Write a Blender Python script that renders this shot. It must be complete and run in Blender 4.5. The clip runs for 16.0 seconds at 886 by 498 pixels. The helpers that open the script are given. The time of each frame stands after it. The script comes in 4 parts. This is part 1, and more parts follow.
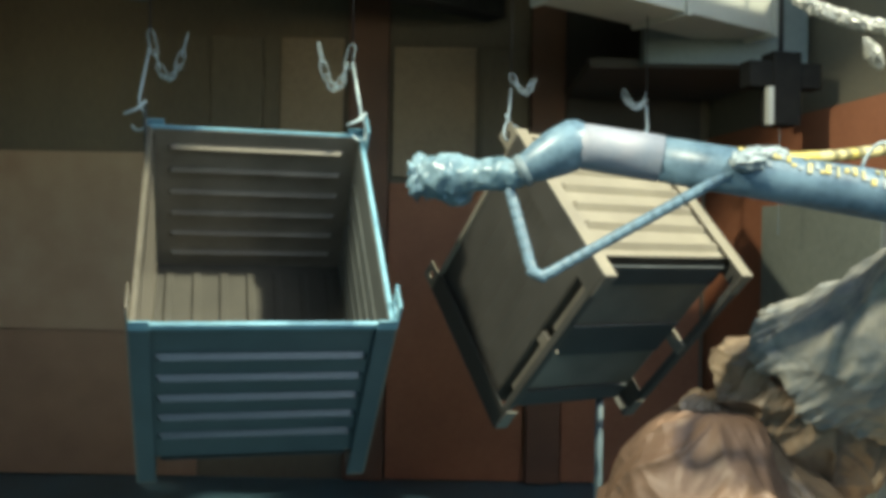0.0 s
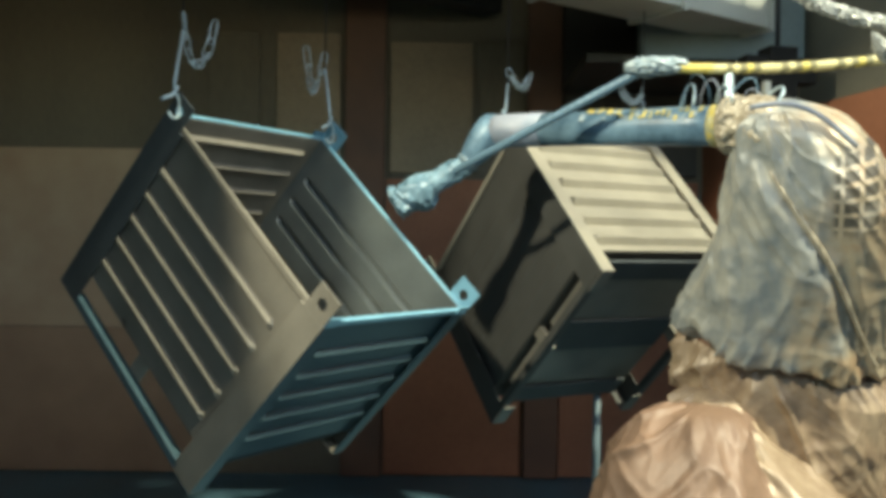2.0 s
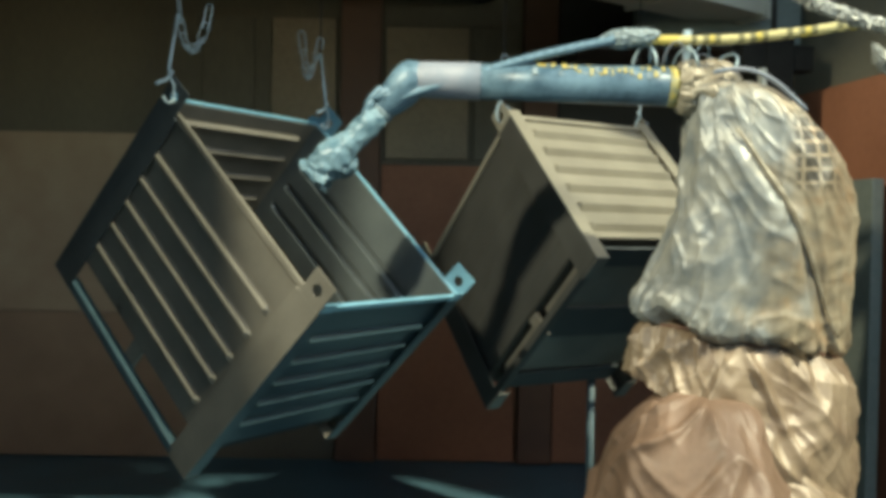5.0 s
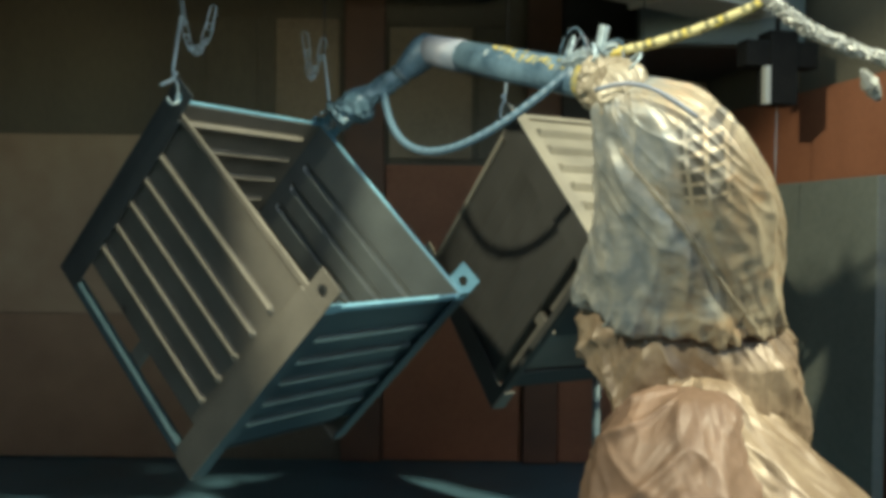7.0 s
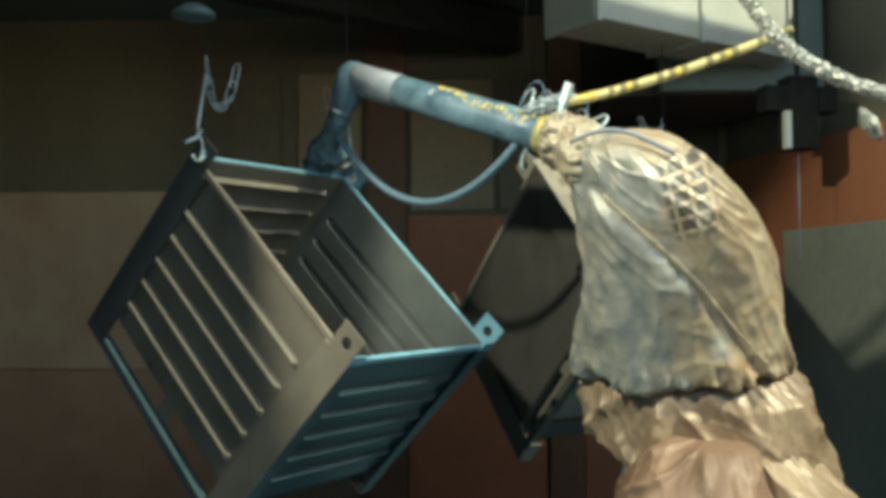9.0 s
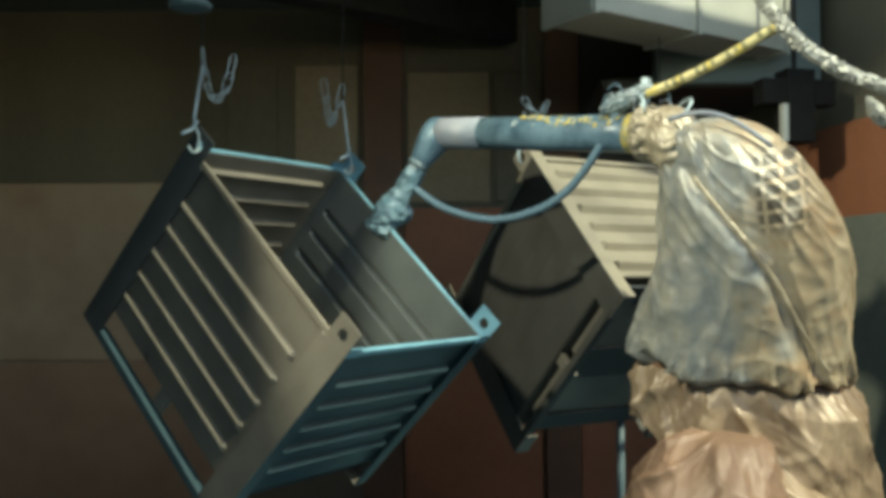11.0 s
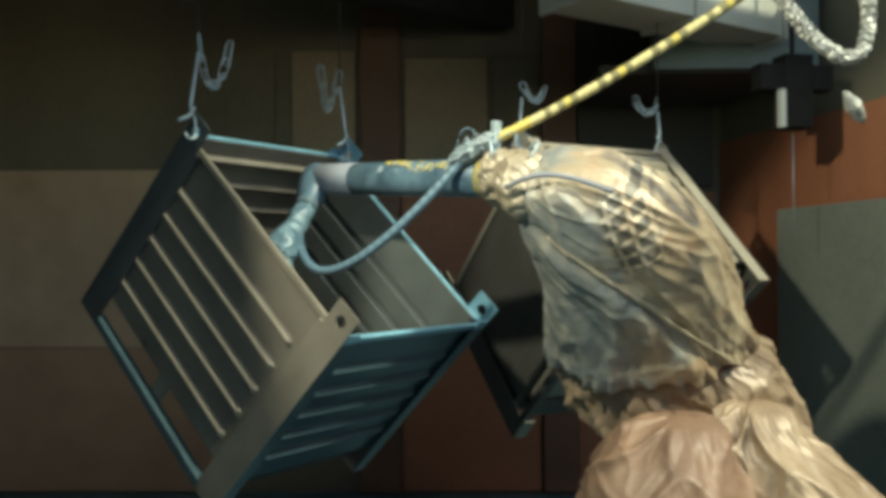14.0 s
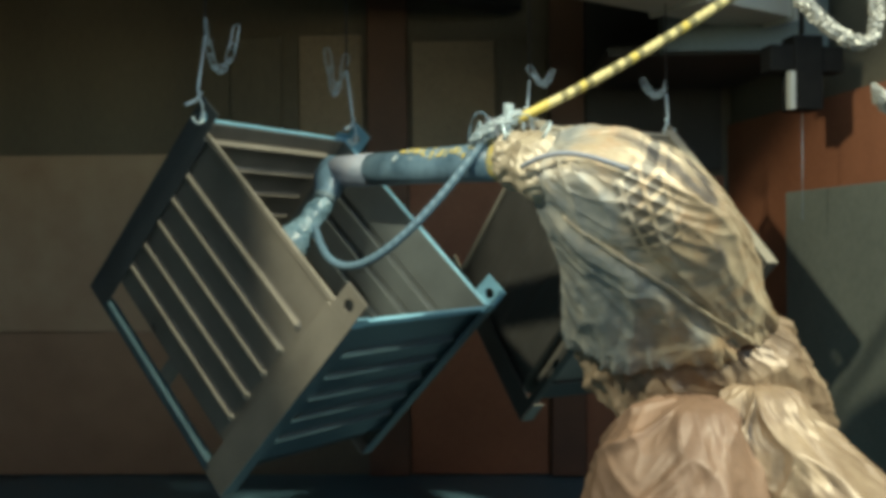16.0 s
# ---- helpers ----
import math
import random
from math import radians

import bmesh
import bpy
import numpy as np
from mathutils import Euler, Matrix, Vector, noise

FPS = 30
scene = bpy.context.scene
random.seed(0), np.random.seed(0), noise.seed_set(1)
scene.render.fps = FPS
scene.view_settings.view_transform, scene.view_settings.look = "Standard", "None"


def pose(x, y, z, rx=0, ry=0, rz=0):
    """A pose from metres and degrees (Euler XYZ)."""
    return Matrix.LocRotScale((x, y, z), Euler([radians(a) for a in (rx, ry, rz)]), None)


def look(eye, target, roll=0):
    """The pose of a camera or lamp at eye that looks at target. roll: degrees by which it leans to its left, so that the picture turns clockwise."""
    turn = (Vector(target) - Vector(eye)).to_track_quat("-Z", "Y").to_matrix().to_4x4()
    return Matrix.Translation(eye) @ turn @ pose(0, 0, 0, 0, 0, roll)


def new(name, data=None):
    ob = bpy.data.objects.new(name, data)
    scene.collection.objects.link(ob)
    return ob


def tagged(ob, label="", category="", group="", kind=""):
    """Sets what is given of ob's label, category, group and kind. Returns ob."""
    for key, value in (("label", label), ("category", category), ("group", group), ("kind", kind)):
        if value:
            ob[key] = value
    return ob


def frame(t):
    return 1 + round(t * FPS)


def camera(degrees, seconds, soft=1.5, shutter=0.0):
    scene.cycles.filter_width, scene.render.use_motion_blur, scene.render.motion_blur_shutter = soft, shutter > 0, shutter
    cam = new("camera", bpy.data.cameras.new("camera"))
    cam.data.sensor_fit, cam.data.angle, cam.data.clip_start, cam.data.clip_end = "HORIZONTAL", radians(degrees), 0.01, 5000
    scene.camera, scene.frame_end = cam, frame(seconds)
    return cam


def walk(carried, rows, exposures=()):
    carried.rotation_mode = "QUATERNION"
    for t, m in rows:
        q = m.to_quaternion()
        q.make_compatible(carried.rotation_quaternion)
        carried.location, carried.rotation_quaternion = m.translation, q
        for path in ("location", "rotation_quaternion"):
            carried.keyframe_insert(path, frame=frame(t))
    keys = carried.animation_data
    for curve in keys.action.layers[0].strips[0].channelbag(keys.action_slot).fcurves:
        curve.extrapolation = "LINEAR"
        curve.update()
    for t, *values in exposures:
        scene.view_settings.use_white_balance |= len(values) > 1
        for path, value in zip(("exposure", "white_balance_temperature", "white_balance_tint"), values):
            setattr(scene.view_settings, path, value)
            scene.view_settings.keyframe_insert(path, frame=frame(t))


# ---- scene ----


def aim(yaw, pitch, roll):
    """Camera pose at the standing point from yaw, pitch and roll in degrees."""
    turn = (Matrix.Rotation(radians(yaw), 4, "Z") @ Matrix.Rotation(radians(pitch), 4, "X")
            @ Matrix.Rotation(radians(roll), 4, "Y") @ Matrix.Rotation(radians(90), 4, "X"))
    return Matrix.Translation((0, 0, 1.55)) @ turn


# ---- camera ----
cam = camera(52.0, 16.0, soft=4.5)
walk(cam, [
    (0, aim(0.06, 0.26, -0.99)),
    (0.5, aim(-0.33, 0.45, -1.10)),
    (1, aim(-0.42, 0.29, -1.21)),
    (1.5, aim(-0.31, 0.17, -1.11)),
    (2, aim(-0.12, -0.02, -0.82)),
    (2.5, aim(-0.23, -0.14, -0.94)),
    (3, aim(-0.20, -0.11, -1.05)),
    (3.5, aim(-0.11, -0.40, -0.57)),
    (4, aim(-0.23, -0.51, -0.85)),
    (4.5, aim(-0.45, -0.86, -1.06)),
    (7, aim(-0.15, -0.91, -0.69)),
    (7.5, aim(0.22, -0.19, -0.64)),
    (8, aim(0.70, 0.70, 0.04)),
    (8.5, aim(1.17, 0.79, 0.33)),
    (9, aim(1.32, 2.27, 0.26)),
    (9.2, aim(1.50, 2.58, 0.04)),
    (11.5, aim(1.02, 1.45, 0.22)),
    (12, aim(1.16, 1.23, 0.45)),
    (12.5, aim(0.83, 1.20, 0.08)),
    (13, aim(0.93, 1.06, 0.17)),
    (13.5, aim(0.86, 0.98, 0.18)),
    (14, aim(0.96, 0.92, 0.25)),
    (14.5, aim(1.04, 0.49, 0.29)),
    (15, aim(1.12, 0.16, 0.29)),
    (15.5, aim(1.17, 0.04, 0.22)),
    (16, aim(1.45, -0.10, 0.42)),
], exposures=[(0, 1.5, 6900, -4), (1.7, 1.5, 6900, -4), (2.6, 1.17, 6900, -5), (4.5, 1.02, 6900, -6), (7, 1.08, 6900, -7), (12.5, 1.04, 6900, -7), (16, 0.95, 6900, -6)])

# ---- light ----
world = bpy.data.worlds.new("world")
scene.world = world
world.use_nodes = True
wn = world.node_tree
sky = wn.nodes.new("ShaderNodeTexSky")
sky.sky_type = "NISHITA"
sky.sun_disc = False
sky.sun_elevation = radians(43)
sky.sun_rotation = radians(128)
wn.links.new(sky.outputs[0], wn.nodes["Background"].inputs[0])
wn.nodes["Background"].inputs[1].default_value = 0.15

sun = new("sun", bpy.data.lights.new("sun", "SUN"))
sun.data.energy = 2.4
sun.data.angle = radians(2.5)
sun.data.color = (1.0, 0.94, 0.77)
sun.matrix_world = look((5.7, -4.5, 8.35), (0, 0, 1.5))


# booth lamp above the viewer, which throws the arm's shadow into the crates
lamp = new("booth_lamp", bpy.data.lights.new("booth_lamp", "SPOT"))
lamp.data.energy = 205.0
lamp.data.color = (1.0, 0.93, 0.80)
lamp.data.shadow_soft_size = 0.07
lamp.data.spot_size = radians(55)
lamp.data.spot_blend = 0.3
lamp.matrix_world = look((-1.35, 1.35, 3.3), (1.1, 3.25, 1.2))

# added, unseen roof opening for sun: x from, x to, y from, y to
OPEN = (0.2, 4.5, -1.65, 3.48)


# ---- materials ----
def mat(name, color, color2=None, rough=0.5, metal=0.0, scale=8.0, fine=90.0, bump=0.15, spread=0.5, stretch=(1, 1, 1), alpha=1.0, rough2=None, crumple=0.0):
    """Two-scale noise between two colours, with varied gloss and fine relief."""
    m = bpy.data.materials.new(name)
    m.use_nodes = True
    nt = m.node_tree
    b = nt.nodes["Principled BSDF"]
    tc = nt.nodes.new("ShaderNodeTexCoord")
    mp = nt.nodes.new("ShaderNodeMapping")
    mp.inputs["Scale"].default_value = stretch
    nt.links.new(tc.outputs["Object"], mp.inputs[0])
    big, small = nt.nodes.new("ShaderNodeTexNoise"), nt.nodes.new("ShaderNodeTexNoise")
    big.inputs["Scale"].default_value, small.inputs["Scale"].default_value = scale, fine
    big.inputs["Detail"].default_value, small.inputs["Detail"].default_value = 5, 4
    for n in (big, small):
        nt.links.new(mp.outputs[0], n.inputs["Vector"])
    add = nt.nodes.new("ShaderNodeMath")
    add.operation = "MULTIPLY_ADD"
    add.inputs[1].default_value = 0.35
    nt.links.new(small.outputs[0], add.inputs[0])
    nt.links.new(big.outputs[0], add.inputs[2])
    ramp = nt.nodes.new("ShaderNodeValToRGB")
    c2 = color2 or tuple(c * 0.6 for c in color)
    ramp.color_ramp.elements[0].position, ramp.color_ramp.elements[1].position = 0.68 - spread / 2, 0.68 + spread / 2
    ramp.color_ramp.elements[0].color, ramp.color_ramp.elements[1].color = (*c2, 1), (*color, 1)
    nt.links.new(add.outputs[0], ramp.inputs[0])
    nt.links.new(ramp.outputs[0], b.inputs["Base Color"])
    mr = nt.nodes.new("ShaderNodeMapRange")
    mr.inputs["To Min"].default_value, mr.inputs["To Max"].default_value = rough, rough2 if rough2 is not None else min(1, rough + 0.2)
    nt.links.new(big.outputs[0], mr.inputs[0])
    nt.links.new(mr.outputs[0], b.inputs["Roughness"])
    b.inputs["Metallic"].default_value = metal
    b.inputs["Alpha"].default_value = alpha
    if bump:
        bp = nt.nodes.new("ShaderNodeBump")
        bp.inputs["Strength"].default_value, bp.inputs["Distance"].default_value = bump, 0.004
        nt.links.new(add.outputs[0], bp.inputs["Height"])
        nt.links.new(bp.outputs[0], b.inputs["Normal"])
        if crumple:
            rg = nt.nodes.new("ShaderNodeTexNoise")
            rg.noise_type = "RIDGED_MULTIFRACTAL"
            rg.inputs["Scale"].default_value, rg.inputs["Detail"].default_value, rg.inputs["Distortion"].default_value = 9.0, 4.0, 0.8
            nt.links.new(mp.outputs[0], rg.inputs["Vector"])
            cb = nt.nodes.new("ShaderNodeBump")
            cb.inputs["Strength"].default_value, cb.inputs["Distance"].default_value = crumple, 0.018
            nt.links.new(rg.outputs[0], cb.inputs["Height"])
            nt.links.new(cb.outputs[0], bp.inputs["Normal"])
    return m


def satin(m, shine=0.14):
    """Coated, silvery cloth: part metal gleam and a thin clear coat."""
    b = m.node_tree.nodes["Principled BSDF"]
    b.inputs["Metallic"].default_value = shine
    b.inputs["Coat Weight"].default_value, b.inputs["Coat Roughness"].default_value = shine, 0.3
    return m


CRATE = mat("crate_paint", (0.205, 0.185, 0.152), (0.11, 0.10, 0.083), rough=0.22, scale=5, fine=140, spread=0.6)
# dark steel; on rear flanges and lug it stands for their shade
DARKPOST = mat("shade_dark_steel", (0.055, 0.065, 0.07), (0.03, 0.036, 0.04), rough=0.4, scale=6, fine=120)
BLUEGREY = mat("blue_grey_wet_paint", (0.135, 0.15, 0.145), (0.08, 0.09, 0.09), rough=0.24, scale=5, fine=140, spread=0.6)
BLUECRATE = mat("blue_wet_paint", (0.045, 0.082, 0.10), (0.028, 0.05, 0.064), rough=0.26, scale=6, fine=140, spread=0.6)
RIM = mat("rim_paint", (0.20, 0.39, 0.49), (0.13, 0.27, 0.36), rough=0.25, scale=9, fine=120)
DARKSTEEL = mat("dark_steel", (0.05, 0.05, 0.05), (0.02, 0.02, 0.022), rough=0.5, metal=0.3, scale=12)
ZINC = mat("zinc_steel", (0.50, 0.60, 0.64), (0.32, 0.40, 0.44), rough=0.35, metal=0.5, scale=30)
REDWALL = mat("red_brown_panel", (0.41, 0.165, 0.085), (0.26, 0.10, 0.052), rough=0.55, scale=1.4, fine=30, spread=0.5)
BROWN = mat("brown_post", (0.20, 0.095, 0.055), (0.12, 0.06, 0.04), rough=0.5, scale=3)
BOOTH = mat("booth_wall", (0.20, 0.16, 0.105), (0.12, 0.095, 0.065), rough=0.5, scale=1.2, fine=40, stretch=(1, 1, 0.35))
BEIGE = mat("beige_panel", (0.40, 0.29, 0.185), (0.20, 0.145, 0.095), rough=0.5, scale=1.0, fine=40)
# left wall sheets: hazy glow above and dimness below put into the colours
DEEPRUST = mat("dim_rust_panel", (0.46, 0.29, 0.18), (0.31, 0.185, 0.115), rough=0.5, scale=0.8, fine=5, spread=0.45)
RUST = mat("glow_rust_panel", (0.58, 0.42, 0.27), (0.42, 0.26, 0.16), rough=0.5, scale=0.8, fine=5, spread=0.45)
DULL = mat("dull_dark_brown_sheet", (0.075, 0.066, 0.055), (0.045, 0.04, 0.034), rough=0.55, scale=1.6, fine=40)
FASCIA = mat("blue_grey_fascia", (0.20, 0.24, 0.235), (0.13, 0.16, 0.16), rough=0.5, scale=1.6, fine=40)
OLIVE = mat("olive_grey_sheet", (0.20, 0.18, 0.13), (0.13, 0.12, 0.09), rough=0.5, scale=1.3, fine=40)
# waiting crate's unlit sides: their shade is put into the colour
SHADECRATE = mat("shaded_crate", (0.075, 0.072, 0.065), (0.045, 0.043, 0.039), rough=0.4, scale=5, fine=140, spread=0.6)
for m in (CRATE, BLUECRATE, BLUEGREY):
    m.node_tree.nodes["Principled BSDF"].inputs["Coat Weight"].default_value = 0.35
    m.node_tree.nodes["Principled BSDF"].inputs["Coat Roughness"].default_value = 0.18
# same crate's rear wall and edges, paler to carry the sunlight
LITCRATE = mat("sunlit_crate", (0.29, 0.262, 0.205), (0.20, 0.18, 0.145), rough=0.28, scale=5, fine=140, spread=0.6)
CEIL = mat("grey_ceiling", (0.17, 0.165, 0.14), (0.11, 0.107, 0.09), rough=0.6, scale=1.5, fine=40)
DUCT = mat("galvanised_duct", (0.55, 0.55, 0.49), (0.42, 0.43, 0.39), rough=0.4, metal=0.1, scale=3, fine=60)
GREENGREY = mat("green_grey_panel", (0.25, 0.265, 0.22), (0.15, 0.165, 0.14), rough=0.5, scale=1.0, fine=30, spread=0.4)
BLACK = mat("black_block_paint", (0.018, 0.018, 0.017), (0.010, 0.010, 0.010), rough=0.8, scale=12)
BLACK.node_tree.nodes["Principled BSDF"].inputs["Specular IOR Level"].default_value = 0.15
FLOOR = mat("blue_grey_floor", (0.08, 0.16, 0.21), (0.045, 0.09, 0.12), rough=0.4, scale=2.2, fine=70)
BLUE = mat("blue_overspray", (0.155, 0.245, 0.315), (0.045, 0.085, 0.125), rough=0.3, scale=11, fine=60, spread=0.42)
TAPE = mat("pale_tape", (0.25, 0.255, 0.29), (0.15, 0.19, 0.24), rough=0.4, scale=9)
YELLOW = mat("yellow_patches", (0.52, 0.40, 0.08), (0.30, 0.29, 0.17), rough=0.4, scale=30, fine=60, spread=0.3)
YHOSE = mat("yellow_hose_wrap", (0.62, 0.53, 0.24), (0.36, 0.33, 0.20), rough=0.35, scale=25, spread=0.3)
YSMOOTH = mat("smooth_yellow_hose", (0.60, 0.47, 0.10), (0.42, 0.36, 0.14), rough=0.3, scale=20, spread=0.4)
HOSEBAND = mat("dark_hose_band", (0.24, 0.21, 0.095), (0.13, 0.12, 0.065), rough=0.35, scale=25)
# deck colour darkened to stand for the shade inside the crate
DECKMAT = mat("shaded_deck", (0.075, 0.07, 0.058), (0.045, 0.042, 0.036), rough=0.55, scale=6)
POLE = mat("dull_blue_pole", (0.13, 0.18, 0.21), (0.08, 0.115, 0.135), rough=0.4, scale=8)
FOIL = mat("silver_foil", (0.50, 0.49, 0.44), (0.20, 0.20, 0.18), rough=0.35, metal=0.45, scale=30, fine=60, bump=0.9)
PLASTIC = mat("crumpled_film", (0.19, 0.285, 0.34), (0.055, 0.11, 0.15), rough=0.26, scale=24, fine=80, bump=0.8)
CLEARFILM = mat("pale_crumpled_film", (0.36, 0.41, 0.42), (0.11, 0.16, 0.19), rough=0.2, scale=28, fine=80, bump=0.9)
SKIRTMAT = satin(mat("tan_hem_fabric", (0.36, 0.27, 0.18), (0.18, 0.12, 0.078), rough=0.36, scale=6, fine=45, bump=0.35, crumple=0.4), 0.1)
CUFFMAT = satin(mat("silvery_cuff_fabric", (0.46, 0.40, 0.30), (0.24, 0.19, 0.13), rough=0.3, scale=14, fine=60, bump=0.35, crumple=0.3))
BROWNCOVER = satin(mat("brown_fabric_cover", (0.235, 0.145, 0.096), (0.15, 0.093, 0.062), rough=0.46, scale=4, fine=60, bump=0.35, crumple=0.4), 0.06)


def cover_material():
    """Tan fabric, greyed by blue overspray on the side of the forearm, with a worn printed grid."""
    m = satin(mat("tan_fabric_cover", (0.43, 0.355, 0.245), (0.24, 0.175, 0.11), rough=0.36, scale=5, fine=45, bump=0.35, crumple=0.45))
    nt = m.node_tree
    b = nt.nodes["Principled BSDF"]
    tan = b.inputs["Base Color"].links[0].from_socket
    tc = nt.nodes.new("ShaderNodeTexCoord")
    sep = nt.nodes.new("ShaderNodeSeparateXYZ")
    nt.links.new(tc.outputs["Object"], sep.inputs[0])
    nz = nt.nodes.new("ShaderNodeTexNoise")
    nz.inputs["Scale"].default_value, nz.inputs["Detail"].default_value = 6.0, 6.0
    nt.links.new(tc.outputs["Object"], nz.inputs["Vector"])

    def math_node(op, a, c):
        n = nt.nodes.new("ShaderNodeMath")
        n.operation = op
        for i, v in enumerate((a, c)):
            if isinstance(v, (int, float)):
                n.inputs[i].default_value = v
            else:
                nt.links.new(v, n.inputs[i])
        return n.outputs[0]

    def span(value, a, c):
        n = nt.nodes.new("ShaderNodeMapRange")
        n.inputs["From Min"].default_value, n.inputs["From Max"].default_value = a, c
        nt.links.new(value, n.inputs["Value"])
        return n.outputs[0]

    def blend(fac, a, c):
        n = nt.nodes.new("ShaderNodeMix")
        n.data_type = "RGBA"
        nt.links.new(fac, n.inputs["Factor"])
        nt.links.new(a, n.inputs["A"])
        if isinstance(c, tuple):
            n.inputs["B"].default_value = (*c, 1)
        else:
            nt.links.new(c, n.inputs["B"])
        return n.outputs["Result"]

    ragged = math_node("MULTIPLY_ADD", nz.outputs[0], 0.9)
    ragged.node.inputs[2].default_value = -0.45
    edge = math_node("ADD", sep.outputs[0], ragged)
    patch = nt.nodes.new("ShaderNodeTexNoise")
    patch.inputs["Scale"].default_value, patch.inputs["Detail"].default_value = 14.0, 5.0
    nt.links.new(tc.outputs["Object"], patch.inputs["Vector"])
    spray = nt.nodes.new("ShaderNodeValToRGB")
    spray.color_ramp.elements[0].position, spray.color_ramp.elements[1].position = 0.36, 0.66
    spray.color_ramp.elements[0].color, spray.color_ramp.elements[1].color = (0.21, 0.22, 0.215, 1), (0.37, 0.35, 0.30, 1)
    nt.links.new(patch.outputs[0], spray.inputs[0])
    # orange-brown stains on the tan side
    stain = blend(math_node("MULTIPLY", span(patch.outputs[0], 0.54, 0.70), 0.4), tan, (0.36, 0.19, 0.085))
    grey = blend(span(edge, 0.27, 0.08), stain, spray.outputs[0])
    # printed grid: dark cells between x 0.2 and 0.4, down to 0.3 below the elbow
    brick = nt.nodes.new("ShaderNodeTexBrick")
    brick.offset = 0.0
    brick.inputs["Scale"].default_value = 1.0
    brick.inputs["Brick Width"].default_value, brick.inputs["Row Height"].default_value, brick.inputs["Mortar Size"].default_value = 0.058, 0.045, 0.007
    brick.inputs["Color1"].default_value = brick.inputs["Color2"].default_value = (1, 1, 1, 1)
    brick.inputs["Mortar"].default_value = (0, 0, 0, 1)
    flat = nt.nodes.new("ShaderNodeCombineXYZ")
    nt.links.new(sep.outputs[0], flat.inputs[0])
    nt.links.new(sep.outputs[2], flat.inputs[1])
    nt.links.new(flat.outputs[0], brick.inputs["Vector"])
    inside = math_node("MULTIPLY", math_node("MULTIPLY", span(sep.outputs[0], 0.20, 0.22), span(sep.outputs[0], 0.375, 0.35)),
                       math_node("MULTIPLY", span(sep.outputs[2], -0.31, -0.27), span(sep.outputs[2], -0.02, -0.06)))
    worn = math_node("MULTIPLY", inside, span(nz.outputs[0], 0.27, 0.42))
    cells = math_node("MULTIPLY", math_node("MULTIPLY", worn, brick.outputs["Color"]), 0.88)
    nt.links.new(blend(cells, grey, (0.045, 0.04, 0.032)), b.inputs["Base Color"])
    return m


COVER = cover_material()


# ---- building helpers ----
def part(name, bm, material, parent=None, label="", smooth=False):
    me = bpy.data.meshes.new(name)
    bmesh.ops.recalc_face_normals(bm, faces=bm.faces)
    if smooth:
        for f in bm.faces:
            f.smooth = True
    bm.to_mesh(me)
    bm.free()
    me.materials.append(material)
    ob = new(name, me)
    if parent is not None:
        ob.parent = parent
    if label:
        tagged(ob, label)
    return ob


def box(bm, lo, hi, bevel=0.0, m=None):
    r = bmesh.ops.create_cube(bm, size=1.0)
    vs = r["verts"]
    for v in vs:
        v.co = Vector([lo[i] + (v.co[i] + 0.5) * (hi[i] - lo[i]) for i in range(3)])
    if bevel:
        es = list({e for v in vs for e in v.link_edges})
        out = bmesh.ops.bevel(bm, geom=es, offset=bevel, segments=2, affect="EDGES", profile=0.6)
        vs = list({v for f in out["faces"] for v in f.verts} | {v for v in vs if v.is_valid})
    if m is not None:
        bmesh.ops.transform(bm, matrix=m, verts=vs)
    return vs


def boxed(name, lo, hi, material, parent=None, label="", bevel=0.004, m=None):
    bm = bmesh.new()
    box(bm, lo, hi, bevel, m)
    return part(name, bm, material, parent, label)


def tube(bm, pts, radius, seg=12, cap=True, wobble=0.0):
    """A round tube along points; radius is one number or one per point."""
    rad = radius if isinstance(radius, (list, tuple)) else [radius] * len(pts)
    pts = [Vector(p) for p in pts]
    rings, up = [], Vector((0.31, 0.17, 0.93))
    for i, p in enumerate(pts):
        d = (pts[min(i + 1, len(pts) - 1)] - pts[max(i - 1, 0)]).normalized()
        a = d.cross(up)
        if a.length < 1e-4:
            a = d.cross(Vector((1, 0, 0)))
        a.normalize()
        b = d.cross(a)
        ring = []
        for k in range(seg):
            w = 2 * math.pi * k / seg
            r = rad[i]
            if wobble:
                r *= 1 + wobble * noise.noise(Vector((p.x * 19 + math.cos(w) * 2, p.y * 19 + math.sin(w) * 2, p.z * 19)))
            ring.append(bm.verts.new(p + a * math.cos(w) * r + b * math.sin(w) * r))
        rings.append(ring)
    for r0, r1 in zip(rings, rings[1:]):
        for k in range(seg):
            bm.faces.new((r0[k], r0[(k + 1) % seg], r1[(k + 1) % seg], r1[k]))
    if cap:
        bm.faces.new(rings[0][::-1])
        bm.faces.new(rings[-1])


def piped(name, pts, radius, material, parent=None, label="", seg=12, wobble=0.0):
    bm = bmesh.new()
    tube(bm, pts, radius, seg, True, wobble)
    return part(name, bm, material, parent, label, True)


def empty(name, m, label, category, group=""):
    ob = new(name)
    ob.empty_display_size = 0.1
    ob.matrix_basis = m
    return tagged(ob, label, category, group)


def arc(c, r, a0, a1, n, u, v):
    c, u, v = Vector(c), Vector(u), Vector(v)
    return [c + u * math.cos(a0 + (a1 - a0) * i / n) * r + v * math.sin(a0 + (a1 - a0) * i / n) * r for i in range(n + 1)]


# ---- the booth ----
def structure(name, lo, hi, material, label, m=None, bevel=0.0):
    return tagged(boxed(name, lo, hi, material, None, "", bevel, m), label, "", "", "structure")


